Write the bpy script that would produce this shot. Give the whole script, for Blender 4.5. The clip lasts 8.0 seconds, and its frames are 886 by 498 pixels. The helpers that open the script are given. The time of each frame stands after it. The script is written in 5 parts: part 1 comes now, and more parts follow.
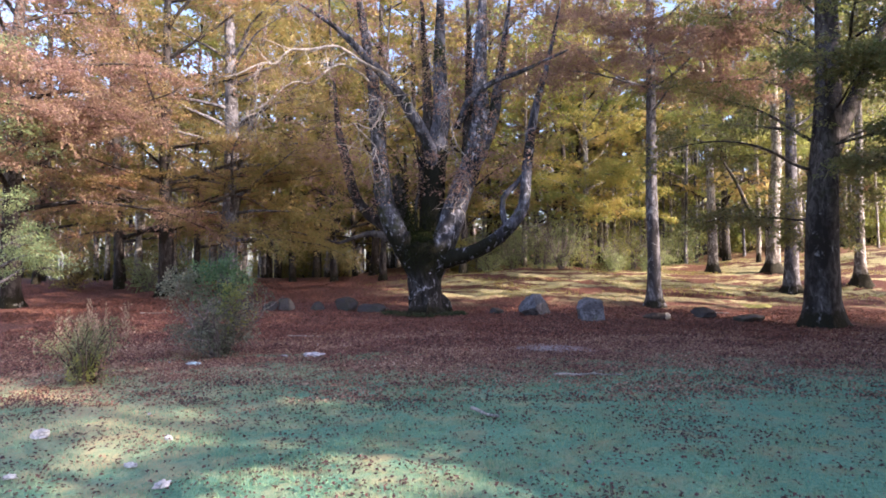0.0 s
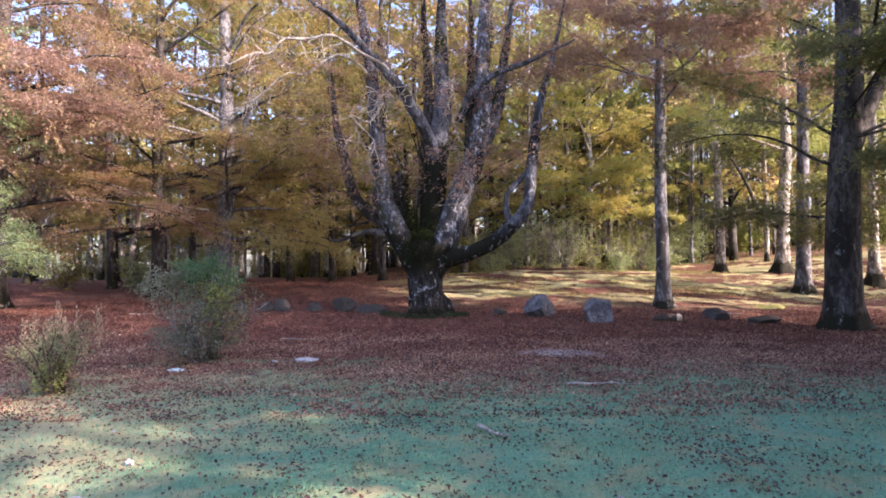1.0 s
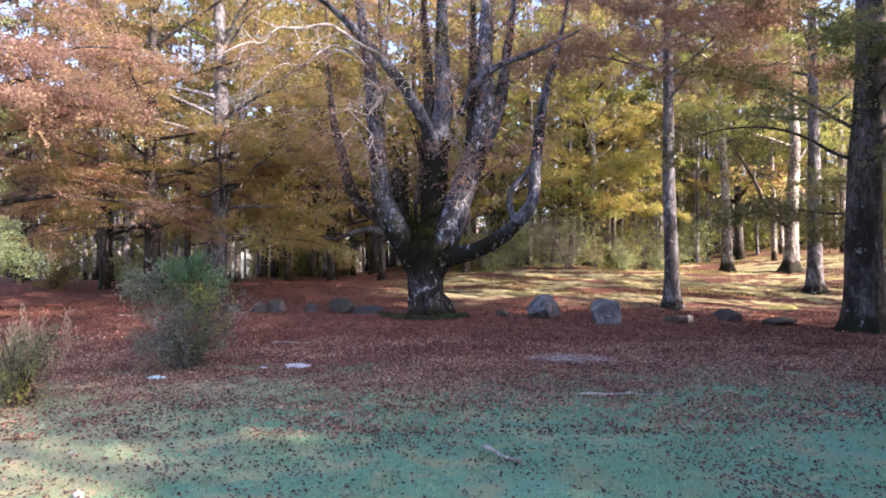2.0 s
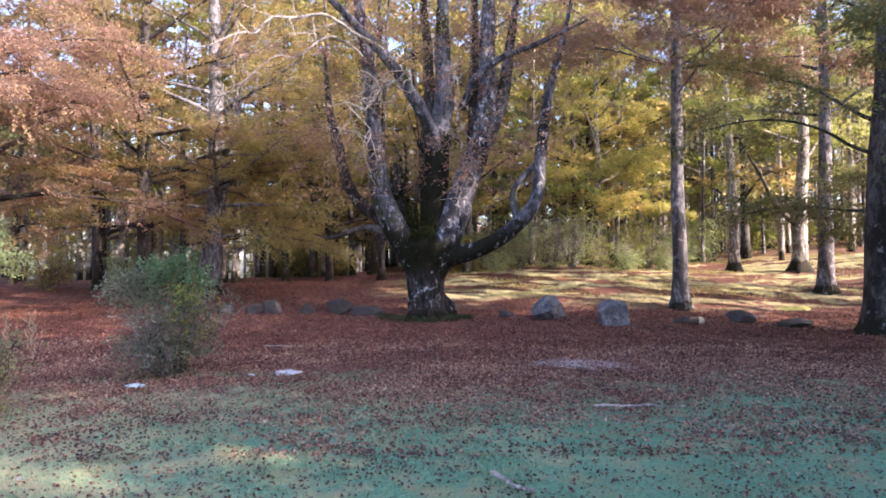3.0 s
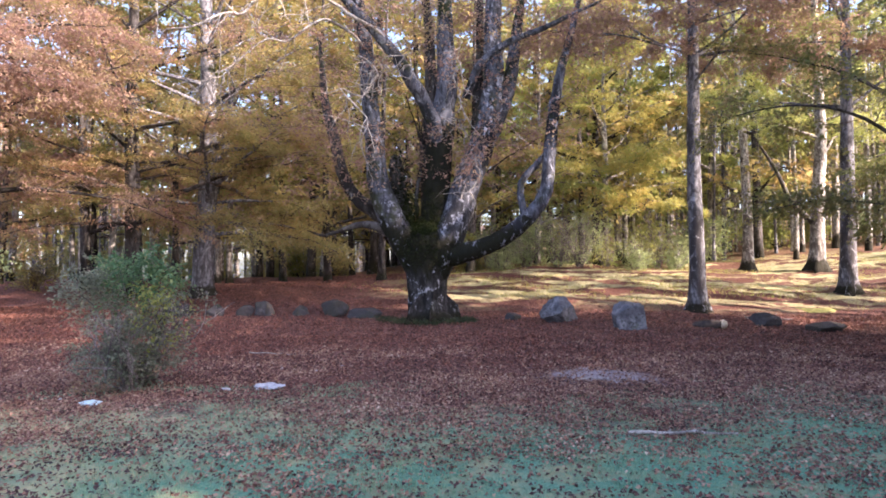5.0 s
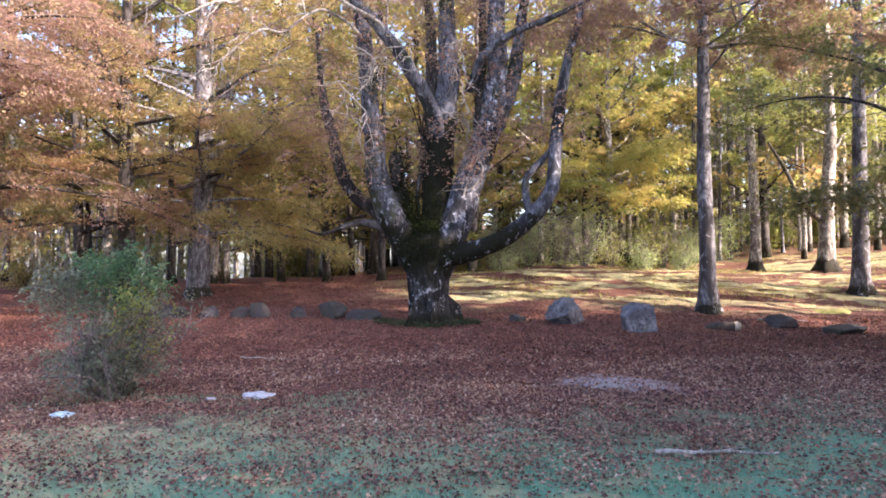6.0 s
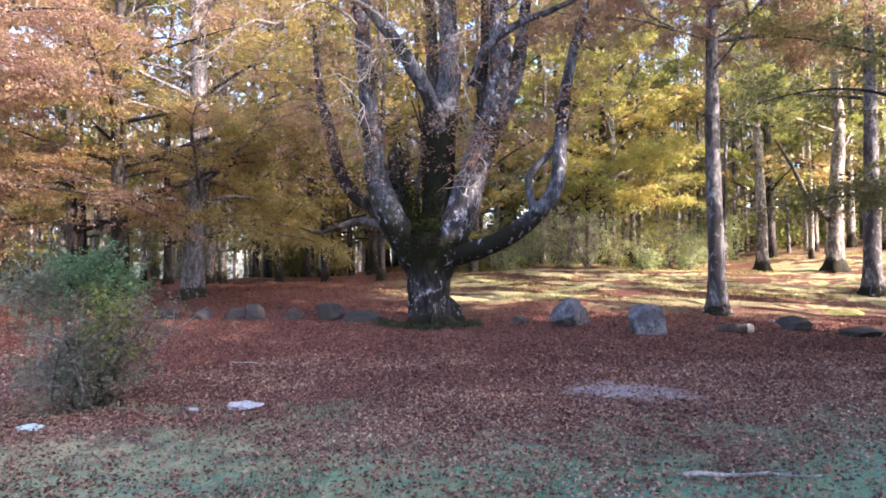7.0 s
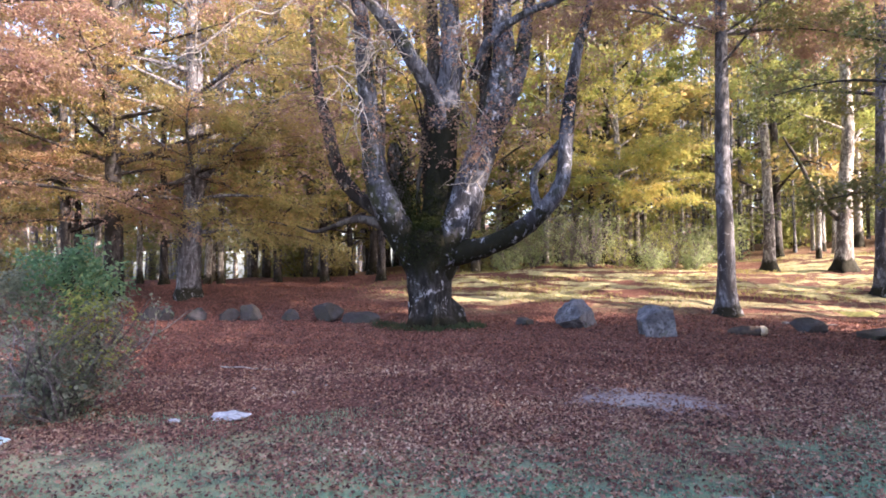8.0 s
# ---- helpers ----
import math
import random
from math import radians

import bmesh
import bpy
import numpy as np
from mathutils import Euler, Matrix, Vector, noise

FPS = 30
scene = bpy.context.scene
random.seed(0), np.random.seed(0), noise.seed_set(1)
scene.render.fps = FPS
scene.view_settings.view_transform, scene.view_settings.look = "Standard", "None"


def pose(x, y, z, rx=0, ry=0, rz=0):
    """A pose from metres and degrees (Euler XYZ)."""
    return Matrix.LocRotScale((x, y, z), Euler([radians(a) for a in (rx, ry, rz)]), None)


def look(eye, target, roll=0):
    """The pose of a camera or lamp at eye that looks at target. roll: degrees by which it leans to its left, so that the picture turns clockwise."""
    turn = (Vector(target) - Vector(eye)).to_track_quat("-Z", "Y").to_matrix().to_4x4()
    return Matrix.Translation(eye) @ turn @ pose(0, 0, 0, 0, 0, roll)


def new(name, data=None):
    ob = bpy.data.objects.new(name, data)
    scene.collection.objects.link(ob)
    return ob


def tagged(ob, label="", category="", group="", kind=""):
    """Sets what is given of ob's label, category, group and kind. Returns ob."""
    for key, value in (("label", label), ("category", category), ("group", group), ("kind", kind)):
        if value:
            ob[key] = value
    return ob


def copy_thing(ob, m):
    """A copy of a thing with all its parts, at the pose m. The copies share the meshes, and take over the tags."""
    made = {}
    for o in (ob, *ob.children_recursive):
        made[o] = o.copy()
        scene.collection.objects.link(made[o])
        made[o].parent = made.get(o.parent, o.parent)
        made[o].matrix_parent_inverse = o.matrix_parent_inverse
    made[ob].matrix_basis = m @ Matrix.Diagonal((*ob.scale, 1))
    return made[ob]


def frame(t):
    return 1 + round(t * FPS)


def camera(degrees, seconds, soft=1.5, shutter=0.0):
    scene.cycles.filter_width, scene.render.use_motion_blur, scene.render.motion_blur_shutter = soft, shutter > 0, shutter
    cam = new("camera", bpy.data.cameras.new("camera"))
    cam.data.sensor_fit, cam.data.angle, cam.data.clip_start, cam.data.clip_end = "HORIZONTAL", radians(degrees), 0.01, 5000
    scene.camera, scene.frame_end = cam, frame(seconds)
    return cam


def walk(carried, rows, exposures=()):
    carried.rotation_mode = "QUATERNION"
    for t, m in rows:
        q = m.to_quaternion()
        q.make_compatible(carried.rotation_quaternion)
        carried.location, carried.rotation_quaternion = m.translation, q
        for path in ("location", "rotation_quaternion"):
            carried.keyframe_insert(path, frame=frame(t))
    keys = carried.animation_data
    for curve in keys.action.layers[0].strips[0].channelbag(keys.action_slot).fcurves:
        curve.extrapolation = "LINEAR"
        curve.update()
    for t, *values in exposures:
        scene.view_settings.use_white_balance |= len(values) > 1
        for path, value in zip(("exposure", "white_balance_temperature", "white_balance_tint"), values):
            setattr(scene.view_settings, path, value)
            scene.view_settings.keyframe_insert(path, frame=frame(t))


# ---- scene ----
cam = camera(72.0, 8.0, soft=1.75)
METRES, EYE, TILT, LEAN, TURN = 5.5, 1.65, 2.3, 0.0, 0.0
ROWS = [
    (0.0, 0.0, 0.0, 0.0, -0.0, -0.0, -0.0),
    (0.5, -0.0023, 0.0731, -0.0042, 0.04, -0.04, -0.0),
    (1.0, -0.0057, 0.1553, -0.0105, 0.08, -0.04, -0.0),
    (1.5, -0.0086, 0.2283, -0.0137, 0.11, -0.08, -0.0),
    (3.0, -0.0088, 0.4324, -0.0257, 0.23, -0.11, 0.04),
    (3.5, -0.0074, 0.4897, -0.0301, 0.29, -0.09, 0.05),
    (4.0, -0.0063, 0.547, -0.0331, 0.36, -0.12, 0.03),
    (4.5, -0.0075, 0.6025, -0.0377, 0.41, -0.13, 0.04),
    (6.0, -0.0217, 0.7844, -0.0515, 0.53, -0.11, 0.09),
    (6.5, -0.0233, 0.8374, -0.054, 0.57, -0.12, 0.09),
    (7.0, -0.0236, 0.8933, -0.0571, 0.61, -0.11, 0.1),
    (7.5, -0.025, 0.9435, -0.0592, 0.67, -0.1, 0.1),
    (8.0, -0.027, 0.9969, -0.0643, 0.72, -0.11, 0.09),
]
walk(cam, [(t, pose(0, 0, EYE, TILT, LEAN, TURN) @ pose(METRES * x * 0.62, METRES * y, METRES * z * 0.62, 90 + pitch, roll, yaw)) for t, x, y, z, yaw, pitch, roll in ROWS],
     exposures=((0.0, 1.76, 6030, 27), (1.5, 1.92, 6030, 29), (4.0, 2.1, 6030, 28), (8.0, 2.34, 6030, 26)))

# ---- light: low autumn sun from the right and slightly behind, clear sky ----
SUN_AZ, SUN_EL = 119.0, 28.0          # degrees clockwise from straight ahead; above the horizon
world = bpy.data.worlds.new("sky")
scene.world = world
world.use_nodes = True
sky = world.node_tree.nodes.new("ShaderNodeTexSky")
sky.sky_type = "NISHITA"
sky.sun_disc = False
sky.sun_elevation = radians(SUN_EL)
sky.sun_rotation = radians(SUN_AZ)
sky.dust_density = 2.5
background = world.node_tree.nodes["Background"]
background.inputs["Strength"].default_value = 0.15
world.node_tree.links.new(sky.outputs[0], background.inputs["Color"])
sun_way = Vector((math.sin(radians(SUN_AZ)) * math.cos(radians(SUN_EL)),
                  math.cos(radians(SUN_AZ)) * math.cos(radians(SUN_EL)), math.sin(radians(SUN_EL))))
lamp = bpy.data.lights.new("sun", "SUN")
lamp.energy, lamp.angle, lamp.color = 4.6, radians(0.53), (1.0, 0.84, 0.63)
sun = new("sun", lamp)
sun.matrix_world = look(sun_way * 60, (0, 0, 0))


# ---- materials ----
def material(name):
    m = bpy.data.materials.new(name)
    m.use_nodes = True
    nt = m.node_tree
    return m, nt, nt.nodes["Principled BSDF"]


def node(nt, kind, **values):
    n = nt.nodes.new(kind)
    for key, value in values.items():
        n.inputs[key].default_value = value
    return n


def noise_node(nt, coords, scale, detail=4.0, rough=0.6, distortion=0.0):
    n = node(nt, "ShaderNodeTexNoise", Scale=scale, Detail=detail, Roughness=rough, Distortion=distortion)
    nt.links.new(coords, n.inputs["Vector"])
    return n.outputs["Fac"]


def ramp(nt, fac, stops, smooth=False):
    r = nt.nodes.new("ShaderNodeValToRGB")
    cr = r.color_ramp
    cr.interpolation = "EASE" if smooth else "LINEAR"
    while len(cr.elements) < len(stops):
        cr.elements.new(0.5)
    for e, (p, c) in zip(cr.elements, stops):
        e.position = p
        e.color = (*c, 1) if len(c) == 3 else (c[0], c[0], c[0], 1)
    nt.links.new(fac, r.inputs[0])
    return r.outputs[0]


def mixed(nt, fac, a, b, blend="MIX"):
    n = nt.nodes.new("ShaderNodeMix")
    n.data_type, n.blend_type = "RGBA", blend
    for socket, value in ((n.inputs[0], fac), (n.inputs[6], a), (n.inputs[7], b)):
        if isinstance(value, (int, float)):
            socket.default_value = value
        elif isinstance(value, tuple):
            socket.default_value = (*value, 1)
        else:
            nt.links.new(value, socket)
    return n.outputs[2]


def arith(nt, op, a, b=0.0, clamp=False):
    n = nt.nodes.new("ShaderNodeMath")
    n.operation, n.use_clamp = op, clamp
    for socket, value in ((n.inputs[0], a), (n.inputs[1], b)):
        if isinstance(value, (int, float)):
            socket.default_value = value
        else:
            nt.links.new(value, socket)
    return n.outputs[0]


def bump(nt, bsdf, height, strength, distance):
    b = node(nt, "ShaderNodeBump", Strength=strength, Distance=distance)
    nt.links.new(height, b.inputs["Height"])
    nt.links.new(b.outputs[0], bsdf.inputs["Normal"])


def leaf_material(name, stops, through_share=0.45, patch=0.35, gloss=0.45, single=0.38):
    """Thin leaves that let light through; the colour changes from leaf to leaf and from bough to bough."""
    m, nt, bsdf = material(name)
    geo = nt.nodes.new("ShaderNodeNewGeometry")
    where = noise_node(nt, geo.outputs["Position"], 0.6, 4.0, 0.62)
    spread = arith(nt, "ADD", arith(nt, "MULTIPLY", geo.outputs["Random Per Island"], single),
                   arith(nt, "MULTIPLY", arith(nt, "SUBTRACT", where, 0.32 - 0.3 * (0.55 - single)), 2.2 * patch / 0.35 * 0.55), True)
    colour = ramp(nt, spread, stops)
    nt.links.new(colour, bsdf.inputs["Base Color"])
    bsdf.inputs["Roughness"].default_value = gloss
    bsdf.inputs["Specular IOR Level"].default_value = 0.35
    trans = nt.nodes.new("ShaderNodeBsdfTranslucent")
    nt.links.new(mixed(nt, 0.35, colour, mixed(nt, 1.0, colour, colour, "ADD")), trans.inputs["Color"])
    mix = nt.nodes.new("ShaderNodeMixShader")
    mix.inputs[0].default_value = through_share
    nt.links.new(bsdf.outputs[0], mix.inputs[1])
    nt.links.new(trans.outputs[0], mix.inputs[2])
    nt.links.new(mix.outputs[0], nt.nodes["Material Output"].inputs["Surface"])
    return m


COPPER = leaf_material("copper_leaves", [(0.0, (0.18, 0.09, 0.075)), (0.3, (0.275, 0.172, 0.14)), (0.55, (0.335, 0.232, 0.168)), (0.75, (0.33, 0.262, 0.128)), (1.0, (0.23, 0.21, 0.07))], 0.5)
GOLD = leaf_material("gold_leaves", [(0.0, (0.33, 0.19, 0.11)), (0.3, (0.37, 0.275, 0.115)), (0.6, (0.30, 0.275, 0.10)), (1.0, (0.165, 0.19, 0.068))], 0.54)
BRONZE = leaf_material("bronze_leaves", [(0.0, (0.26, 0.12, 0.10)), (0.35, (0.35, 0.205, 0.135)), (0.62, (0.33, 0.25, 0.115)), (1.0, (0.20, 0.205, 0.075))], 0.52, 0.48)
MOSSY = leaf_material("yellow_olive_leaves", [(0.0, (0.26, 0.165, 0.09)), (0.25, (0.23, 0.195, 0.085)), (0.55, (0.16, 0.18, 0.066)), (1.0, (0.08, 0.11, 0.042))], 0.48)
OLIVE = leaf_material("olive_leaves", [(0.0, (0.31, 0.19, 0.08)), (0.25, (0.30, 0.235, 0.072)), (0.6, (0.19, 0.195, 0.06)), (1.0, (0.09, 0.125, 0.043))], 0.5)
LIME = leaf_material("lime_leaves", [(0.0, (0.40, 0.33, 0.10)), (0.4, (0.32, 0.335, 0.105)), (0.75, (0.22, 0.275, 0.09)), (1.0, (0.12, 0.165, 0.06))], 0.52)
PALE_GREEN = leaf_material("sunlit_green_leaves", [(0.0, (0.48, 0.50, 0.24)), (0.5, (0.31, 0.41, 0.21)), (1.0, (0.15, 0.24, 0.13))], 0.55)
SUNNY = leaf_material("sunny_yellow_leaves", [(0.0, (0.46, 0.30, 0.10)), (0.35, (0.42, 0.36, 0.11)), (0.7, (0.29, 0.325, 0.10)), (1.0, (0.15, 0.205, 0.07))], 0.55)
GREEN = leaf_material("green_leaves", [(0.0, (0.28, 0.31, 0.12)), (0.5, (0.11, 0.20, 0.095)), (1.0, (0.055, 0.125, 0.07))])
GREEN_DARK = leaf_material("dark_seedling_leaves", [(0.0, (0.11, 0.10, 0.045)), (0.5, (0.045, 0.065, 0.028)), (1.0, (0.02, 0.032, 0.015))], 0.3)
GREY_GREEN = leaf_material("grey_green_leaves", [(0.0, (0.38, 0.36, 0.26)), (0.5, (0.17, 0.195, 0.135)), (1.0, (0.065, 0.09, 0.06))])
SAGE = leaf_material("pale_green_leaves", [(0.0, (0.44, 0.46, 0.23)), (0.5, (0.30, 0.36, 0.17)), (1.0, (0.13, 0.18, 0.085))], 0.55)
LITTER = leaf_material("fallen_leaves", [(0.0, (0.036, 0.014, 0.012)), (0.35, (0.135, 0.05, 0.038)), (0.68, (0.26, 0.115, 0.076)), (0.93, (0.41, 0.25, 0.165)), (1.0, (0.60, 0.48, 0.36))], 0.12, 0.2, 0.6, 0.7)
TAN = leaf_material("tan_fallen_leaves", [(0.0, (0.03, 0.014, 0.013)), (0.3, (0.14, 0.06, 0.047)), (0.6, (0.31, 0.165, 0.112)), (0.85, (0.46, 0.32, 0.22)), (1.0, (0.66, 0.56, 0.44))], 0.12, 0.2, 0.6, 0.75)
DAMP = leaf_material("damp_fallen_leaves", [(0.0, (0.025, 0.013, 0.014)), (0.4, (0.085, 0.038, 0.036)), (0.75, (0.19, 0.09, 0.07)), (1.0, (0.42, 0.27, 0.19))], 0.1, 0.15, 0.5)
WEED = leaf_material("weed_leaves", [(0.0, (0.33, 0.31, 0.17)), (0.5, (0.19, 0.22, 0.115)), (1.0, (0.085, 0.12, 0.06))])
PLUME = leaf_material("dry_plumes", [(0.0, (0.48, 0.36, 0.26)), (0.5, (0.36, 0.27, 0.19)), (1.0, (0.24, 0.19, 0.12))])
STRAW = leaf_material("dry_weed_leaves", [(0.0, (0.42, 0.32, 0.12)), (0.4, (0.30, 0.29, 0.09)), (1.0, (0.13, 0.19, 0.06))])
BLADES = leaf_material("grass_blades", [(0.0, (0.47, 0.41, 0.20)), (0.25, (0.26, 0.37, 0.215)), (0.5, (0.172, 0.315, 0.2)), (1.0, (0.108, 0.25, 0.166))], 0.35, 0.3, 0.5)


def bark_material(name, dark, grey, pale, pale_at=0.58, moss_at=0.62, scale=1.0, foot=0.0, band=None, grey_at=0.52, over=True, streak_at=0.48):
    """Smooth beech bark: grey with pale lichen blotches, dark damp stains and some moss."""
    m, nt, bsdf = material(name)
    co = nt.nodes.new("ShaderNodeTexCoord").outputs["Object"]
    stretch = node(nt, "ShaderNodeMapping")
    stretch.inputs["Scale"].default_value = (1.0, 1.0, 0.35)
    nt.links.new(co, stretch.inputs["Vector"])
    big = noise_node(nt, stretch.outputs[0], 1.3 * scale, 5.0, 0.62, 0.6)
    fine = noise_node(nt, co, 16.0 * scale, 5.0, 0.7)
    lichen = noise_node(nt, co, 4.2 * scale, 6.0, 0.65, 0.4)
    streaks = node(nt, "ShaderNodeMapping")
    streaks.inputs["Scale"].default_value = (1.0, 1.0, 0.45)
    nt.links.new(co, streaks.inputs["Vector"])
    grain = noise_node(nt, streaks.outputs[0], 8.0 * scale, 6.0, 0.72, 0.8)
    base = ramp(nt, big, [(grey_at - 0.12, dark), (grey_at, grey), (0.78, tuple(c * 1.15 for c in grey))])
    base = mixed(nt, ramp(nt, grain, [(streak_at - 0.06, (0.85,)), (streak_at + 0.06, (0.0,))]), base, dark)
    moss = noise_node(nt, co, 0.9 * scale, 5.0, 0.6)
    base = mixed(nt, ramp(nt, moss, [(moss_at, (0.0,)), (moss_at + 0.08, (0.8,))]), base, (0.028, 0.034, 0.010))
    split = nt.nodes.new("ShaderNodeSeparateXYZ")
    nt.links.new(co, split.inputs[0])
    spots = ramp(nt, arith(nt, "ADD", arith(nt, "MULTIPLY", lichen, 0.5), arith(nt, "MULTIPLY", grain, 0.5)), [(pale_at - 0.03, (0.0,)), (pale_at + 0.03, (0.9,))])
    if not over:
        base = mixed(nt, spots, base, pale)
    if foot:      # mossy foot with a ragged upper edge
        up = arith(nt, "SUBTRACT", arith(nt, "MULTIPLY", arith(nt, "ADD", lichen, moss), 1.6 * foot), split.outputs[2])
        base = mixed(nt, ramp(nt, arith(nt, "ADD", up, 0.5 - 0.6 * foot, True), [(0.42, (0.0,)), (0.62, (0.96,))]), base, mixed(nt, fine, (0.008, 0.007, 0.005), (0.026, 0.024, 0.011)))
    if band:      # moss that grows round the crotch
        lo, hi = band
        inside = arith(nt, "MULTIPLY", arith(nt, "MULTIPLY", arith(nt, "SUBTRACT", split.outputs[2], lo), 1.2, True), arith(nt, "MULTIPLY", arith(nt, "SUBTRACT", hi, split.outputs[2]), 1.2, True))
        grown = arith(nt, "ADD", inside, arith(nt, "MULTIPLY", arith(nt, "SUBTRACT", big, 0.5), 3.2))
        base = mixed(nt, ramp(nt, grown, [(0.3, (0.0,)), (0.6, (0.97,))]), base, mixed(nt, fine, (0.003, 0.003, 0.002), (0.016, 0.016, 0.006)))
    if over:
        base = mixed(nt, spots, base, pale)
    nt.links.new(base, bsdf.inputs["Base Color"])
    bsdf.inputs["Roughness"].default_value = 0.85
    bsdf.inputs["Specular IOR Level"].default_value = 0.2
    bump(nt, bsdf, arith(nt, "ADD", arith(nt, "MULTIPLY", fine, 0.5), grain), 0.8, 0.04)
    return m


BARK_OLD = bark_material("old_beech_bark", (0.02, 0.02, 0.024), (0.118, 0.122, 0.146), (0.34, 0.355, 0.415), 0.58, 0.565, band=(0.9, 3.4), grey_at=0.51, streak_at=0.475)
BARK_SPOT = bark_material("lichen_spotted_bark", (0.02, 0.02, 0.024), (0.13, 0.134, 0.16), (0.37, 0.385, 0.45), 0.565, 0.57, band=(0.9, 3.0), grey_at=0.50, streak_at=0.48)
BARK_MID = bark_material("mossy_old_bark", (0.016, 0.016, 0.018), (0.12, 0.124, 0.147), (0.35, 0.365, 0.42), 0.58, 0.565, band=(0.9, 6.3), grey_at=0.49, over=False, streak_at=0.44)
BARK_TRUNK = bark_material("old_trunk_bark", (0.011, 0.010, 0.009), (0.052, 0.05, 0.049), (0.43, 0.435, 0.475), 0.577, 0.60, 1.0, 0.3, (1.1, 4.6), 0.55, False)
BARK = bark_material("beech_bark", (0.055, 0.05, 0.052), (0.21, 0.208, 0.225), (0.38, 0.38, 0.40), 0.58, 0.60, 1.0, 0.35)
BARK_PALE = bark_material("pale_beech_bark", (0.10, 0.085, 0.075), (0.36, 0.34, 0.31), (0.58, 0.56, 0.52), 0.56, 0.64, 1.0, 0.6, over=False)
BARK_DARK = bark_material("dark_beech_bark", (0.022, 0.018, 0.016), (0.10, 0.09, 0.085), (0.30, 0.29, 0.28), 0.61, 0.58, 1.0, 0.5)
DEADWOOD = bark_material("bleached_deadwood", (0.20, 0.175, 0.155), (0.46, 0.43, 0.39), (0.62, 0.59, 0.55), 0.6, 0.9, 2.0)
TWIG_GREY = bark_material("grey_twig_bark", (0.10, 0.085, 0.08), (0.26, 0.23, 0.22), (0.38, 0.35, 0.34), 0.62, 0.9, 3.0)
TWIG = bark_material("twig_bark", (0.05, 0.035, 0.03), (0.17, 0.13, 0.11), (0.3, 0.27, 0.25), 0.62, 0.9, 3.0)


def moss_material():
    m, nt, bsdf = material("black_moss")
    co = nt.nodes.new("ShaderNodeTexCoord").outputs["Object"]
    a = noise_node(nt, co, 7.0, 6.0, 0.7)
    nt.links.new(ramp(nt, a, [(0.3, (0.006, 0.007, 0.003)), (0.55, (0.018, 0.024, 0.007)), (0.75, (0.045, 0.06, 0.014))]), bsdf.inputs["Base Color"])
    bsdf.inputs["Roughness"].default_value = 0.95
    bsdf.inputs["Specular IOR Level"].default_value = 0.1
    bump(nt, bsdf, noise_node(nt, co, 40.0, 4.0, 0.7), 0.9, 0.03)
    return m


MOSS = moss_material()


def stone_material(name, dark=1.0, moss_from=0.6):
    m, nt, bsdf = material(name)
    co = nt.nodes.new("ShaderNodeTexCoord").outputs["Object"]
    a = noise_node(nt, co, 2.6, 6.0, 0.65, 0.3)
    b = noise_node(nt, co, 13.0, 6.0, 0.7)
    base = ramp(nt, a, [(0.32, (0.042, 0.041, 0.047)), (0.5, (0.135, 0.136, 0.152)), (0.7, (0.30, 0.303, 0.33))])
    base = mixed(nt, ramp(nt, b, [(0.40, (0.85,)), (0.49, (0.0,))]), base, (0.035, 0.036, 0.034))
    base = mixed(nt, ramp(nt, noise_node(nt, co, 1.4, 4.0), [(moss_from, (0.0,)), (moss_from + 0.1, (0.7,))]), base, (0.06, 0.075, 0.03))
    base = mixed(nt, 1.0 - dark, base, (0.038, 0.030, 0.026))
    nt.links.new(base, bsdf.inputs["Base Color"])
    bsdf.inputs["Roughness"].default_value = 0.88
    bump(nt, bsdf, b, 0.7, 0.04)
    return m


STONE = stone_material("weathered_limestone")
# darker copy of the limestone: the left row's shade is put into its colour
STONE_SHADE = stone_material("shade_toned_limestone", 0.22, 0.44)


def plain_material(name, a, b, scale, rough, relief=0.3):
    m, nt, bsdf = material(name)
    co = nt.nodes.new("ShaderNodeTexCoord").outputs["Object"]
    n = noise_node(nt, co, scale, 5.0, 0.65)
    nt.links.new(ramp(nt, n, [(0.3, a), (0.7, b)]), bsdf.inputs["Base Color"])
    bsdf.inputs["Roughness"].default_value = rough
    bump(nt, bsdf, n, relief, 0.01)
    return m


PAPER = plain_material("white_paper", (0.24, 0.24, 0.26), (0.56, 0.56, 0.57), 14.0, 0.7)
PAPER_BLUE = plain_material("bluish_plastic", (0.38, 0.56, 0.60), (0.62, 0.74, 0.76), 7.0, 0.35)
MOSS_BRIGHT = plain_material("yellow_green_moss", (0.09, 0.095, 0.028), (0.27, 0.26, 0.075), 5.0, 0.95, 0.9)
LOG_BARK = plain_material("rotting_bark", (0.03, 0.022, 0.018), (0.11, 0.08, 0.062), 9.0, 0.95, 0.8)
CUT = plain_material("cut_wood", (0.45, 0.36, 0.24), (0.62, 0.53, 0.40), 14.0, 0.8)


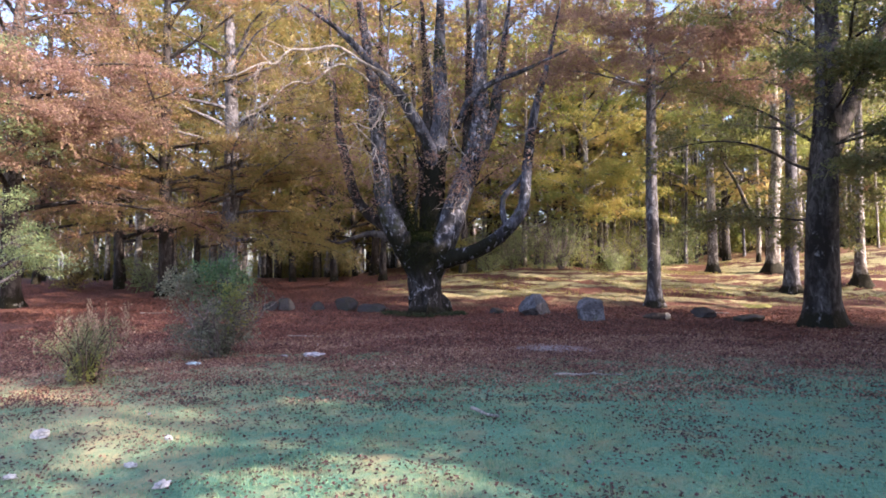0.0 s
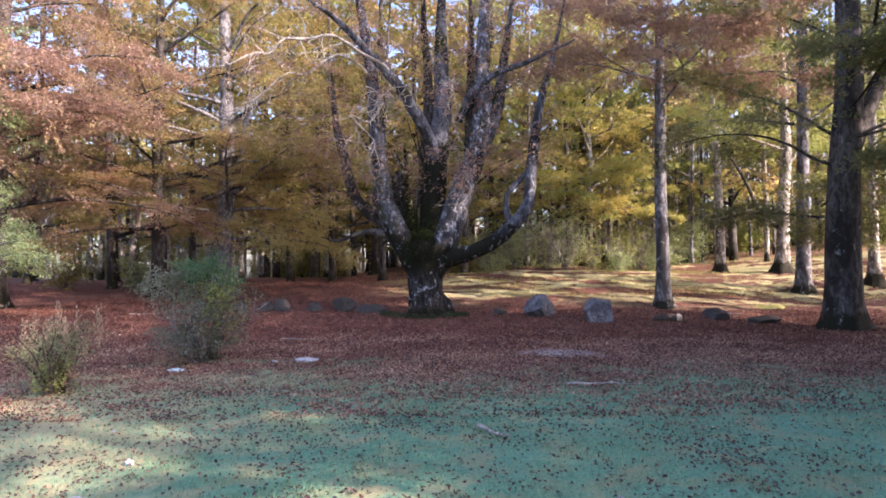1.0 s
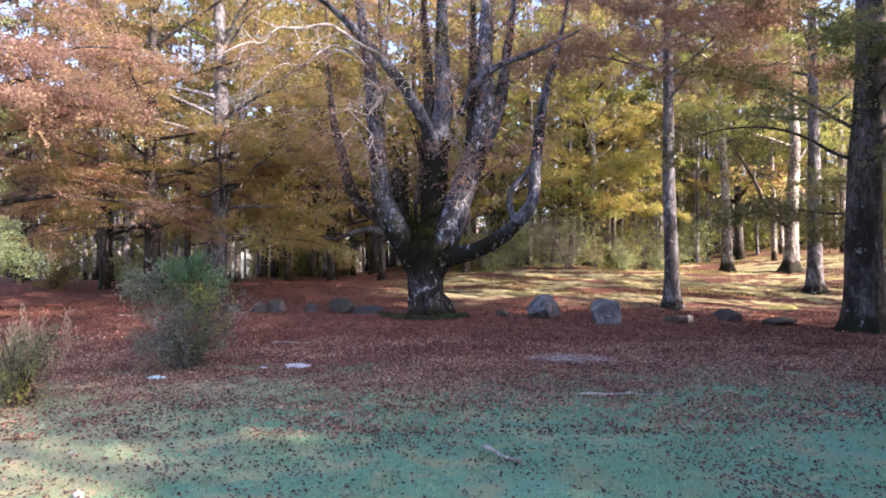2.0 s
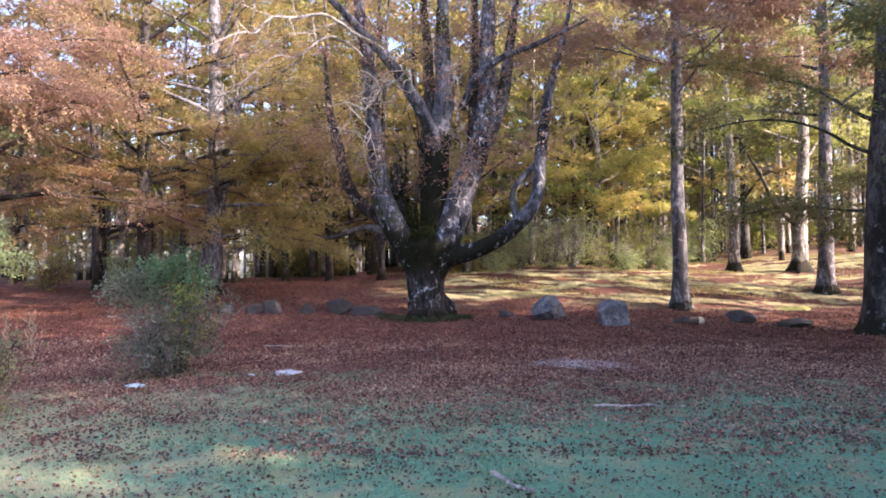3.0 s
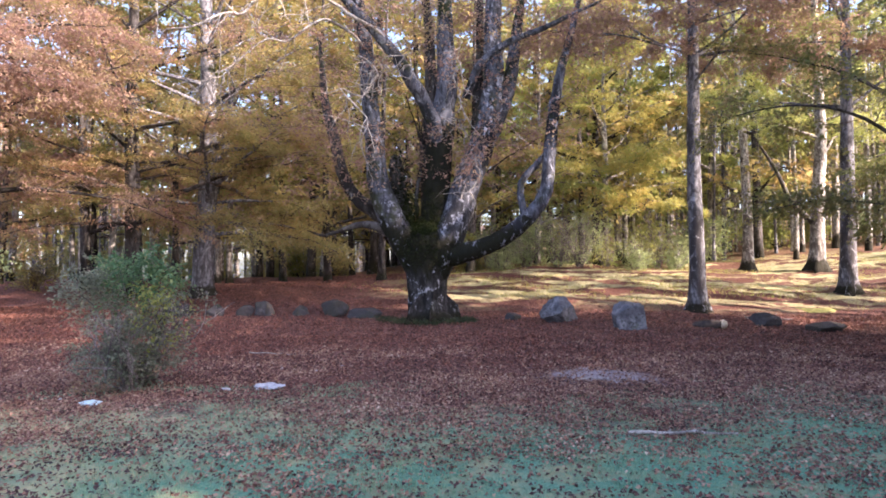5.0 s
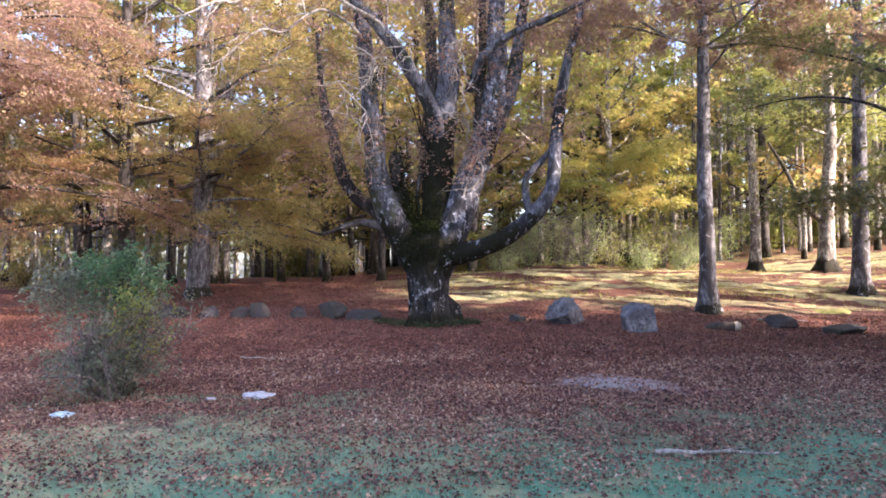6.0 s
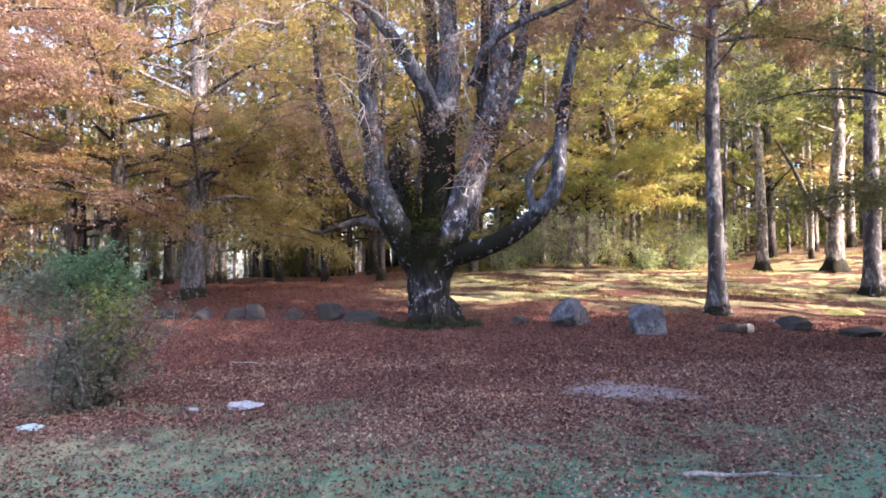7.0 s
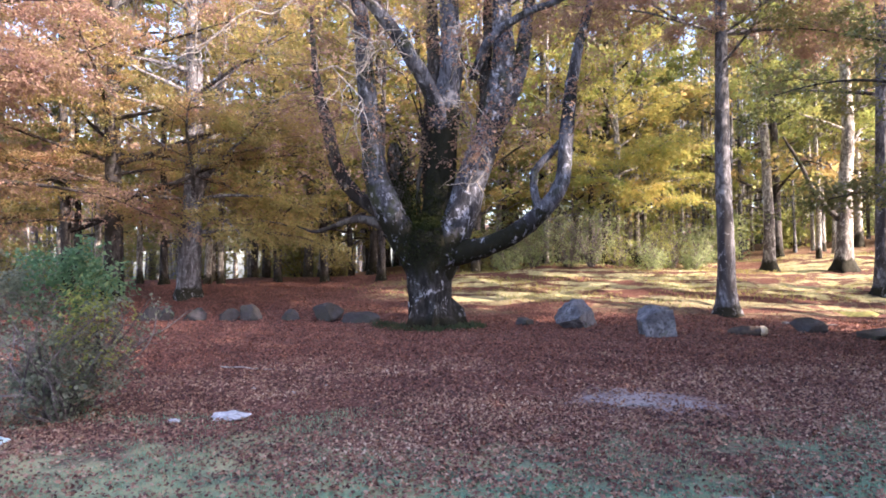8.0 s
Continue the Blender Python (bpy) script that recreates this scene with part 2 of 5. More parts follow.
def ground_material():
    """Lawn near the viewer, leaf litter beyond, mossy turf in the clearing; wander and patches at several scales."""
    m, nt, bsdf = material("woodland_floor")
    geo = nt.nodes.new("ShaderNodeNewGeometry").outputs["Position"]
    split = nt.nodes.new("ShaderNodeSeparateXYZ")
    nt.links.new(geo, split.inputs[0])
    px, py = split.outputs[0], split.outputs[1]
    broad = noise_node(nt, geo, 0.35, 4.0, 0.6)
    mid = noise_node(nt, geo, 2.2, 5.0, 0.65)
    fine = noise_node(nt, geo, 26.0, 5.0, 0.7)
    speck = nt.nodes.new("ShaderNodeTexVoronoi")
    speck.inputs["Scale"].default_value = 22.0
    nt.links.new(geo, speck.inputs["Vector"])
    one = nt.nodes.new("ShaderNodeSeparateColor")
    nt.links.new(speck.outputs["Color"], one.inputs[0])
    litter = ramp(nt, one.outputs[0], [(0.0, (0.034, 0.014, 0.013)), (0.3, (0.105, 0.042, 0.034)), (0.7, (0.20, 0.09, 0.068)), (1.0, (0.31, 0.17, 0.125))])
    litter = mixed(nt, arith(nt, "MULTIPLY", mid, 0.45), litter, (0.10, 0.04, 0.025))
    turf = ramp(nt, fine, [(0.3, (0.062, 0.165, 0.108)), (0.55, (0.132, 0.288, 0.186)), (0.8, (0.29, 0.34, 0.185))])
    turf = mixed(nt, ramp(nt, mid, [(0.46, (0.0,)), (0.68, (0.75,))]), turf, (0.30, 0.25, 0.13))
    # edge of the lawn, near eleven metres ahead and nearer on the left
    # straw tint growing to the left puts the lawn's sunlit strips into its colour
    sun_tint_at = arith(nt, "ADD", arith(nt, "ADD", broad, arith(nt, "MULTIPLY", mid, 0.5)), arith(nt, "MULTIPLY", arith(nt, "ADD", px, 1.0), -0.035))
    turf = mixed(nt, ramp(nt, sun_tint_at, [(0.71, (0.0,)), (0.93, (0.72,))]), turf, mixed(nt, fine, (0.30, 0.26, 0.14), (0.60, 0.52, 0.29)))
    edge = arith(nt, "ADD", arith(nt, "SUBTRACT", 11.2, py), arith(nt, "MULTIPLY", arith(nt, "SUBTRACT", broad, 0.5), 7.0))
    edge = arith(nt, "ADD", edge, arith(nt, "MULTIPLY", arith(nt, "SUBTRACT", mid, 0.5), 7.0))
    lawn = ramp(nt, arith(nt, "ADD", arith(nt, "MULTIPLY", edge, 0.3), 0.5, True), [(0.2, (0.0,)), (0.85, (1.0,))])
    base = mixed(nt, lawn, litter, turf)
    # trodden bare earth and ash among the leaves
    du = arith(nt, "MULTIPLY", arith(nt, "SUBTRACT", px, 2.3), 0.95)
    dv = arith(nt, "MULTIPLY", arith(nt, "ADD", arith(nt, "SUBTRACT", py, 13.35), arith(nt, "MULTIPLY", du, 0.35)), 1.25)
    away = arith(nt, "SQRT", arith(nt, "ADD", arith(nt, "MULTIPLY", du, du), arith(nt, "MULTIPLY", dv, dv)))
    bare = ramp(nt, arith(nt, "ADD", away, arith(nt, "MULTIPLY", arith(nt, "SUBTRACT", mid, 0.5), 2.6)), [(0.42, (0.9,)), (1.05, (0.0,))])
    base = mixed(nt, bare, base, ramp(nt, fine, [(0.3, (0.19, 0.15, 0.14)), (0.7, (0.46, 0.41, 0.41))]))
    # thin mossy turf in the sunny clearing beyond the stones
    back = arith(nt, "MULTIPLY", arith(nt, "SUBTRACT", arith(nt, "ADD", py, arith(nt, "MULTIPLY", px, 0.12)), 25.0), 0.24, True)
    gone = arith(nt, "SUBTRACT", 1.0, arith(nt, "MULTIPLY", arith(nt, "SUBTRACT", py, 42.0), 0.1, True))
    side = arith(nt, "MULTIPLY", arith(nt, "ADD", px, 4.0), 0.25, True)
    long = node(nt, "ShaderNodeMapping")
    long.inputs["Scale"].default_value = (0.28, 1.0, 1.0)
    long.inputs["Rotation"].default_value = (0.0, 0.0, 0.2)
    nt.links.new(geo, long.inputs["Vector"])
    # long bands of turf and litter; sun streaks and shade are put into them
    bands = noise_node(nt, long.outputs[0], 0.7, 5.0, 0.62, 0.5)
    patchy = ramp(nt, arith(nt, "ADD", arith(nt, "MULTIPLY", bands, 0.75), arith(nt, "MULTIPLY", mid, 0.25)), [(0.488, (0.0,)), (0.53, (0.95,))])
    darkened = arith(nt, "MULTIPLY", arith(nt, "MULTIPLY", back, gone), side)
    # darker floor that stands for the shade between the sunlit streaks
    base = mixed(nt, arith(nt, "MULTIPLY", darkened, 0.85), base, mixed(nt, fine, (0.042, 0.018, 0.014), (0.13, 0.058, 0.04)))
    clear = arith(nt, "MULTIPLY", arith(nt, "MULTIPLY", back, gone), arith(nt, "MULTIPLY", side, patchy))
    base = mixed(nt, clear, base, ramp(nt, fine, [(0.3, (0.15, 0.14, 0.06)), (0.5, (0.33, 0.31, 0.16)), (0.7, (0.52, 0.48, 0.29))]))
    deep = arith(nt, "MULTIPLY", arith(nt, "SUBTRACT", py, 40.0), 0.1, True)
    base = mixed(nt, deep, base, ramp(nt, arith(nt, "ADD", arith(nt, "MULTIPLY", mid, 0.6), arith(nt, "MULTIPLY", fine, 0.4)), [(0.35, (0.09, 0.055, 0.035)), (0.6, (0.24, 0.15, 0.085))]))
    nt.links.new(base, bsdf.inputs["Base Color"])
    bsdf.inputs["Roughness"].default_value = 0.92
    bsdf.inputs["Specular IOR Level"].default_value = 0.2
    bump(nt, bsdf, arith(nt, "ADD", arith(nt, "MULTIPLY", fine, 0.5), one.outputs[1]), 0.8, 0.04)
    return m


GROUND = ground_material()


# ---- geometry helpers ----
class Geo:
    """Vertices and four-cornered faces, gathered piece by piece."""

    def __init__(self):
        self.v, self.f, self.n = [], [], 0

    def add(self, verts, faces):
        self.v.append(np.asarray(verts, float))
        self.f.append(np.asarray(faces, int) + self.n)
        self.n += len(verts)

    def mesh(self, name, smooth=True):
        v = np.concatenate(self.v)
        f = np.concatenate(self.f)
        me = bpy.data.meshes.new(name)
        me.vertices.add(len(v))
        me.vertices.foreach_set("co", v.astype(np.float32).ravel())
        me.loops.add(f.size)
        me.loops.foreach_set("vertex_index", f.astype(np.int32).ravel())
        me.polygons.add(len(f))
        me.polygons.foreach_set("loop_start", np.arange(0, f.size, f.shape[1], dtype=np.int32))
        me.polygons.foreach_set("use_smooth", np.full(len(f), smooth))
        me.update(calc_edges=True)
        return me


def part(name, geo, mat, parent, label="", smooth=True):
    ob = new(name, geo.mesh(name, smooth))
    ob.data.materials.append(mat)
    ob.parent = parent
    return tagged(ob, label)


def thing(name, x, y, z, label, category, group="", kind="", turn=0.0):
    ob = new(name)
    ob.empty_display_size = 0.2
    ob.matrix_basis = pose(x, y, z, 0, 0, turn)
    return tagged(ob, label, category, group, kind)


def spline(points, steps):
    """A smooth line through the points (rows of any width), with that many steps."""
    p = np.asarray(points, float)
    p = np.vstack([2 * p[0] - p[1], p, 2 * p[-1] - p[-2]])
    s = np.linspace(0, len(p) - 3 - 1e-6, steps)
    i = s.astype(int)
    t = (s - i)[:, None]
    a, b, c, d = p[i], p[i + 1], p[i + 2], p[i + 3]
    return 0.5 * (2 * b + (c - a) * t + (2 * a - 5 * b + 4 * c - d) * t ** 2 + (3 * b - a - 3 * c + d) * t ** 3)


def tube(geo, path, radii, sides=8, shape=None, rough=0.0, rng=None):
    """A tapering round limb along a path. shape(angle, place): a factor for the radius."""
    path, radii = np.asarray(path, float), np.asarray(radii, float)
    n = len(path)
    way = np.gradient(path, axis=0)
    way /= np.linalg.norm(way, axis=1)[:, None] + 1e-9
    ref = np.array([1.0, 0.0, 0.0]) if abs(way[0][0]) < 0.8 else np.array([0.0, 1.0, 0.0])
    angles = np.linspace(0, 2 * math.pi, sides, endpoint=False)
    rings = np.empty((n, sides, 3))
    u = ref
    for i in range(n):
        u = u - way[i] * np.dot(u, way[i])
        u /= np.linalg.norm(u) + 1e-9
        w = np.cross(way[i], u)
        r = np.full(sides, radii[i])
        if shape:
            r = r * shape(angles, path[i])
        if rough and rng is not None:
            r = r * (1 + rng.normal(0, rough, sides))
        rings[i] = path[i] + np.cos(angles)[:, None] * u * r[:, None] + np.sin(angles)[:, None] * w * r[:, None]
    k = np.arange(sides)
    faces = [np.stack([i * sides + k, i * sides + (k + 1) % sides, (i + 1) * sides + (k + 1) % sides, (i + 1) * sides + k], 1) for i in range(n - 1)]
    geo.add(rings.reshape(-1, 3), np.concatenate(faces))


def unit(v):
    return v / (np.linalg.norm(v, axis=-1, keepdims=True) + 1e-9)


def leaves(geo, place, axis, normal, length, width, rng, fold=0.18):
    """One bent four-cornered leaf for every row."""
    axis = unit(axis)
    side = unit(np.cross(normal, axis))
    up = np.cross(axis, side)
    length, width = np.asarray(length)[:, None], np.asarray(width)[:, None]
    lift = up * width * rng.uniform(-fold, fold * 2, (len(place), 1))
    v = np.stack([place, place + axis * length * 0.5 + side * width * 0.5 + lift,
                  place + axis * length - up * length * rng.uniform(-0.05, 0.25, (len(place), 1)),
                  place + axis * length * 0.5 - side * width * 0.5 + lift], 1)
    n = len(place)
    geo.add(v.reshape(-1, 3), np.arange(4 * n).reshape(n, 4))


def sprays(geo, centre, way, each, long, wide, leaf, rng, tilt=0.45, droop=0.25):
    """Flat fans of leaves, as beech twigs carry them, one fan for each row of centre and way."""
    n = len(centre)
    way = unit(way)
    side = unit(np.cross(np.array([0.0, 0, 1]), way) + 1e-6)
    c, w, s = (np.repeat(a, each, axis=0) for a in (centre, way, side))
    size = np.repeat(rng.uniform(0.6, 1.3, n), each)[:, None]
    u = rng.uniform(0, 1, (n * each, 1))
    v = rng.normal(0, 0.42, (n * each, 1)) * (1.1 - 0.7 * u)
    p = c + w * u * long * size + s * v * wide * size
    p[:, 2] += -droop * (u[:, 0] ** 2) * long * size[:, 0] + rng.normal(0, 0.05, n * each)
    axis = w * 0.6 + s * np.sign(v) * 0.7 + rng.normal(0, 0.45, p.shape)
    axis[:, 2] -= 0.25
    normal = np.array([0.0, 0, 1]) + rng.normal(0, tilt, p.shape)
    ll = leaf * rng.uniform(0.65, 1.25, n * each)
    leaves(geo, p, axis, normal, ll, ll * rng.uniform(0.55, 0.75, n * each), rng)


def patches(x, y, scale, seed, octaves=3):
    """Smooth random values between 0 and 1 over the plan."""
    total, weight, amount = 0.0, 0.0, 1.0
    for k in range(octaves):
        u, v = x * scale * 2 ** k, y * scale * 2 ** k
        i, j = np.floor(u), np.floor(v)
        f, g = u - i, v - j
        f, g = f * f * (3 - 2 * f), g * g * (3 - 2 * g)

        def corner(a, b):
            h = np.sin(a * 127.1 + b * 311.7 + seed * 17.3 + k * 5.1) * 43758.5453
            return h - np.floor(h)
        total = total + amount * (corner(i, j) * (1 - f) * (1 - g) + corner(i + 1, j) * f * (1 - g) + corner(i, j + 1) * (1 - f) * g + corner(i + 1, j + 1) * f * g)
        weight += amount
        amount *= 0.5
    return total / weight


def ground_height(x, y):
    """The floor of the wood: level in front, rising behind the stones, more so to the right."""
    x, y = np.asarray(x, float), np.asarray(y, float)
    uphill = np.interp(y, [-400, 12, 20, 22, 25, 30, 37, 45, 70, 150, 1500], [0, 0, 0.08, 0.16, 0.28, 0.85, 1.7, 2.15, 3.8, 13.0, 60.0])
    level = np.interp(y, [-400, 12, 20, 22, 25, 30, 37, 45, 70, 150, 1500], [0, 0, 0.08, 0.16, 0.28, 0.75, 1.05, 1.1, 0.8, -1.0, -20.0])
    right = np.clip((x + 12) / 14, 0, 1)
    right = right * right * (3 - 2 * right)
    z = level + (uphill - level) * right
    rise = np.clip((y - 27) / 14, 0, 1)
    z = z + 0.10 * np.clip(x - 17, 0, 40) * rise
    fall = np.clip((19 - y) / 8, 0, 1) * np.clip(-x - 0.5, 0, 9)
    z = z - 0.03 * fall
    z = z + 0.05 * np.sin(x * 0.55 + 1.3) * np.sin(y * 0.43 + 0.4) + 0.025 * np.sin(x * 1.7 + y * 0.9) * np.sin(y * 1.3 - x * 0.4)
    z = z + 0.14 * np.sin(x * 0.31 + y * 0.12) * np.sin(y * 0.5 + x * 0.1) * rise
    uneven = np.clip((y - 22.5) / 4, 0, 1) * np.clip((70 - y) / 20, 0, 1)
    z = z + uneven * (0.40 * (patches(x * 0.4, y, 0.45, 3) - 0.5) + 0.15 * (patches(x * 0.45, y, 1.5, 5) - 0.5) + 0.24 * (patches(x * 0.25, y, 2.4, 9) - 0.5) * np.clip((x + 3) / 4, 0, 1))
    return z + 0.05 * (patches(x, y, 0.9, 7) - 0.5)


def gz(x, y):
    return float(ground_height(x, y))


# ---- ground ----
def stretched(inner_from, inner_to, step, far_from, far_to):
    mid = np.arange(inner_from, inner_to + 1e-6, step)
    lo, hi, d = [inner_from], [inner_to], step
    while lo[-1] > far_from:
        d *= 1.18
        lo.append(max(lo[-1] - d, far_from))
    d = step
    while hi[-1] < far_to:
        d *= 1.18
        hi.append(min(hi[-1] + d, far_to))
    return np.concatenate([lo[:0:-1], mid, hi[1:]])


def build_ground():
    xs, ys = stretched(-14, 24, 0.26, -1500, 1500), stretched(3, 46, 0.19, -400, 1500)
    gx, gy = np.meshgrid(xs, ys)
    z = ground_height(gx, gy)
    rng = np.random.default_rng(3)
    z = z + rng.normal(0, 0.006, z.shape)
    geo = Geo()
    nx, ny = len(xs), len(ys)
    i = (np.arange(ny - 1)[:, None] * nx + np.arange(nx - 1)).ravel()
    geo.add(np.stack([gx, gy, z], -1).reshape(-1, 3), np.stack([i, i + 1, i + nx + 1, i + nx], 1))
    ob = new("ground", geo.mesh("ground"))
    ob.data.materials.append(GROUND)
    tagged(ob, "lawn running into leaf-covered woodland floor", "ground", kind="structure")


build_ground()


# ---- trees ----
def flare(base_z, amount, lobes, phase, height=0.3):
    def shape(angles, p):
        k = math.exp(-max(p[2] - base_z, 0) / height)
        return 1 + amount * k * (0.62 + 0.5 * np.cos(lobes * angles + phase) + 0.3 * np.cos((lobes + 2) * angles + 2.1 * phase)) + 0.03 * np.sin(3 * angles + p[2] * 1.3)
    return shape


def wander(start, way, length, rng, points=6, bend=0.25, lift=0.0, sag=0.0):
    """A crooked line; lift turns it upward, sag downward towards its end."""
    p, d = [np.asarray(start, float)], unit(np.asarray(way, float))
    for i in range(points - 1):
        d = unit(d + rng.normal(0, bend, 3) * np.array([1, 1, 0.6]) + np.array([0, 0, lift - sag * (i / points)]))
        p.append(p[-1] + d * length / (points - 1))
    return np.array(p)


def boughs(tree, path, radius, leaf_geo, twig_geo, rng, reach, every=0.7, leaf=0.11, each=22, first=0.3, fan=0.75, tilt=0.45):
    """Side shoots with leaf fans along a limb's path."""
    total = np.linalg.norm(np.diff(path, axis=0), axis=1).sum()
    count = max(3, int(total / every))
    fine = spline(path, 40)
    centres, ways = [], []
    for i in range(count):
        s = first + (1 - first) * (i + rng.uniform(0, 1)) / count
        k = min(int(s * 39), 38)
        at, along = fine[k], unit(fine[k + 1] - fine[k])
        side = unit(np.cross(along, [0, 0, 1]) + 1e-4) * (1 if i % 2 else -1)
        d = unit(along * rng.uniform(0.3, 0.9) + side * rng.uniform(0.5, 1.0) + np.array([0, 0, rng.uniform(-0.15, 0.25)]))
        ln = reach * (1.15 - 0.6 * s) * rng.uniform(0.6, 1.2)
        shoot = wander(at, d, ln, rng, 4, 0.18, 0.0, 0.12)
        tube(twig_geo, shoot, np.linspace(max(radius * 0.22, 0.012), 0.005, 4), 3)
        for q in range(1, 4):
            for _ in range(2):
                centres.append(shoot[q] + rng.normal(0, 0.12, 3))
                ways.append(unit(shoot[q] - shoot[q - 1]) + rng.normal(0, 0.45, 3) * np.array([1, 1, 0.35]))
    sprays(leaf_geo, np.array(centres), np.array(ways), each, fan, fan * 0.8, leaf, rng, tilt)


def beech(name, x, y, height, radius, crown_from, crown_reach, leaf_mat, bark, seed, label, limbs=14, lean=(0, 0), leaf=0.13, each=40,
          every=0.55, fine=True, fork=None, flare_by=0.55, group="", bias=None, low=None, wobble=1.0, tilt=0.36, thin=1.0):
    """A forest beech: flared trunk, rising limbs, flat leafy fans."""
    rng = np.random.default_rng(seed)
    tree = thing(name, x, y, gz(x, y), label, "tree", group)
    trunk = Geo()
    hs = np.array([-0.4, 0.0, 0.25, 0.6, 1.2, 2.5, 4.5, 7, 10, 14, 18, 24])
    hs = np.append(hs[hs < height * 0.97], height)
    drift = wobble * np.cumsum(rng.normal(0, 0.05, (len(hs), 2)), axis=0) * np.clip(hs, 0, 6)[:, None] / 4
    pts = np.stack([lean[0] * hs + drift[:, 0], lean[1] * hs + drift[:, 1], hs], 1)
    line = spline(np.column_stack([pts, radius * np.clip(1 - np.clip(hs, 0, 99) / height, 0.06, 1) ** 0.75]), 34 if fine else 24)
    tube(trunk, line[:, :3], line[:, 3], 14 if fine else 8, flare(0.0, flare_by, int(rng.integers(4, 7)), rng.uniform(0, 6), 0.26 + 0.14 * flare_by), 0.012, rng)
    part("trunk", trunk, bark, tree)
    crown, twigs = Geo(), Geo()
    if fork:
        f_from, f_way, f_r = fork
        k = int(np.argmin(abs(line[:, 2] - f_from)))
        arm = wander(line[k, :3], f_way, height * 0.75 - f_from, rng, 7, 0.05, 0.12)
        g = Geo()
        tube(g, spline(np.column_stack([arm, np.linspace(f_r, 0.05, 7)]), 20)[:, :3], np.linspace(f_r, 0.05, 20), 10)
        part("fork", g, bark, tree)
        boughs(tree, arm, f_r, crown, twigs, rng, crown_reach * 0.35, every, leaf, each, 0.35, tilt=tilt)
    turn = rng.uniform(0, 6.28)
    for i in range(limbs):
        u = (i + rng.uniform(0, 0.7)) / limbs
        h = crown_from + (height * 0.94 - crown_from) * u ** 1.15
        k = int(np.argmin(abs(line[:, 2] - h)))
        turn += 2.4 + rng.normal(0, 0.3)
        reach = crown_reach * (0.45 + 0.55 * math.sin(math.pi * min(0.5 + u * 0.5, 0.98))) * rng.uniform(0.75, 1.15)
        d = np.array([math.cos(turn), math.sin(turn), 0.25 + 0.7 * u])
        if bias is not None:
            d[:2] += np.asarray(bias) * rng.uniform(0.2, 1.0)
        path = wander(line[k, :3], d, reach, rng, 7, 0.14, 0.05, 0.32 * (1 - u))
        r0 = thin * max(0.025, min(line[k, 3] * 0.5, 0.02 + reach * 0.014))
        g = Geo()
        tube(g, spline(path, 16 if fine else 8), np.linspace(r0, 0.012, 16 if fine else 8), 6 if fine else 4)
        part("limb", g, bark, tree)
        boughs(tree, path, r0, crown, twigs, rng, crown_reach * 0.38, every, leaf, each, 0.22, tilt=tilt)
    for h, azimuth, reach, rise in (low or ()):
        k = int(np.argmin(abs(line[:, 2] - h)))
        d = np.array([math.sin(radians(azimuth)), math.cos(radians(azimuth)), rise])
        path = wander(line[k, :3], d, reach, rng, 7, 0.1, 0.02, 0.25)
        g = Geo()
        tube(g, spline(path, 16), np.linspace(thin * (0.02 + reach * 0.014), 0.012, 16), 6)
        part("limb", g, bark, tree)
        boughs(tree, path, 0.05, crown, twigs, rng, reach * 0.3, every * 0.7, leaf, each, 0.3, tilt=tilt)
    tagged(part("twig_tangle", twigs, TWIG, tree), kind="stuff")
    part("crown", crown, leaf_mat, tree, smooth=False)
    return tree


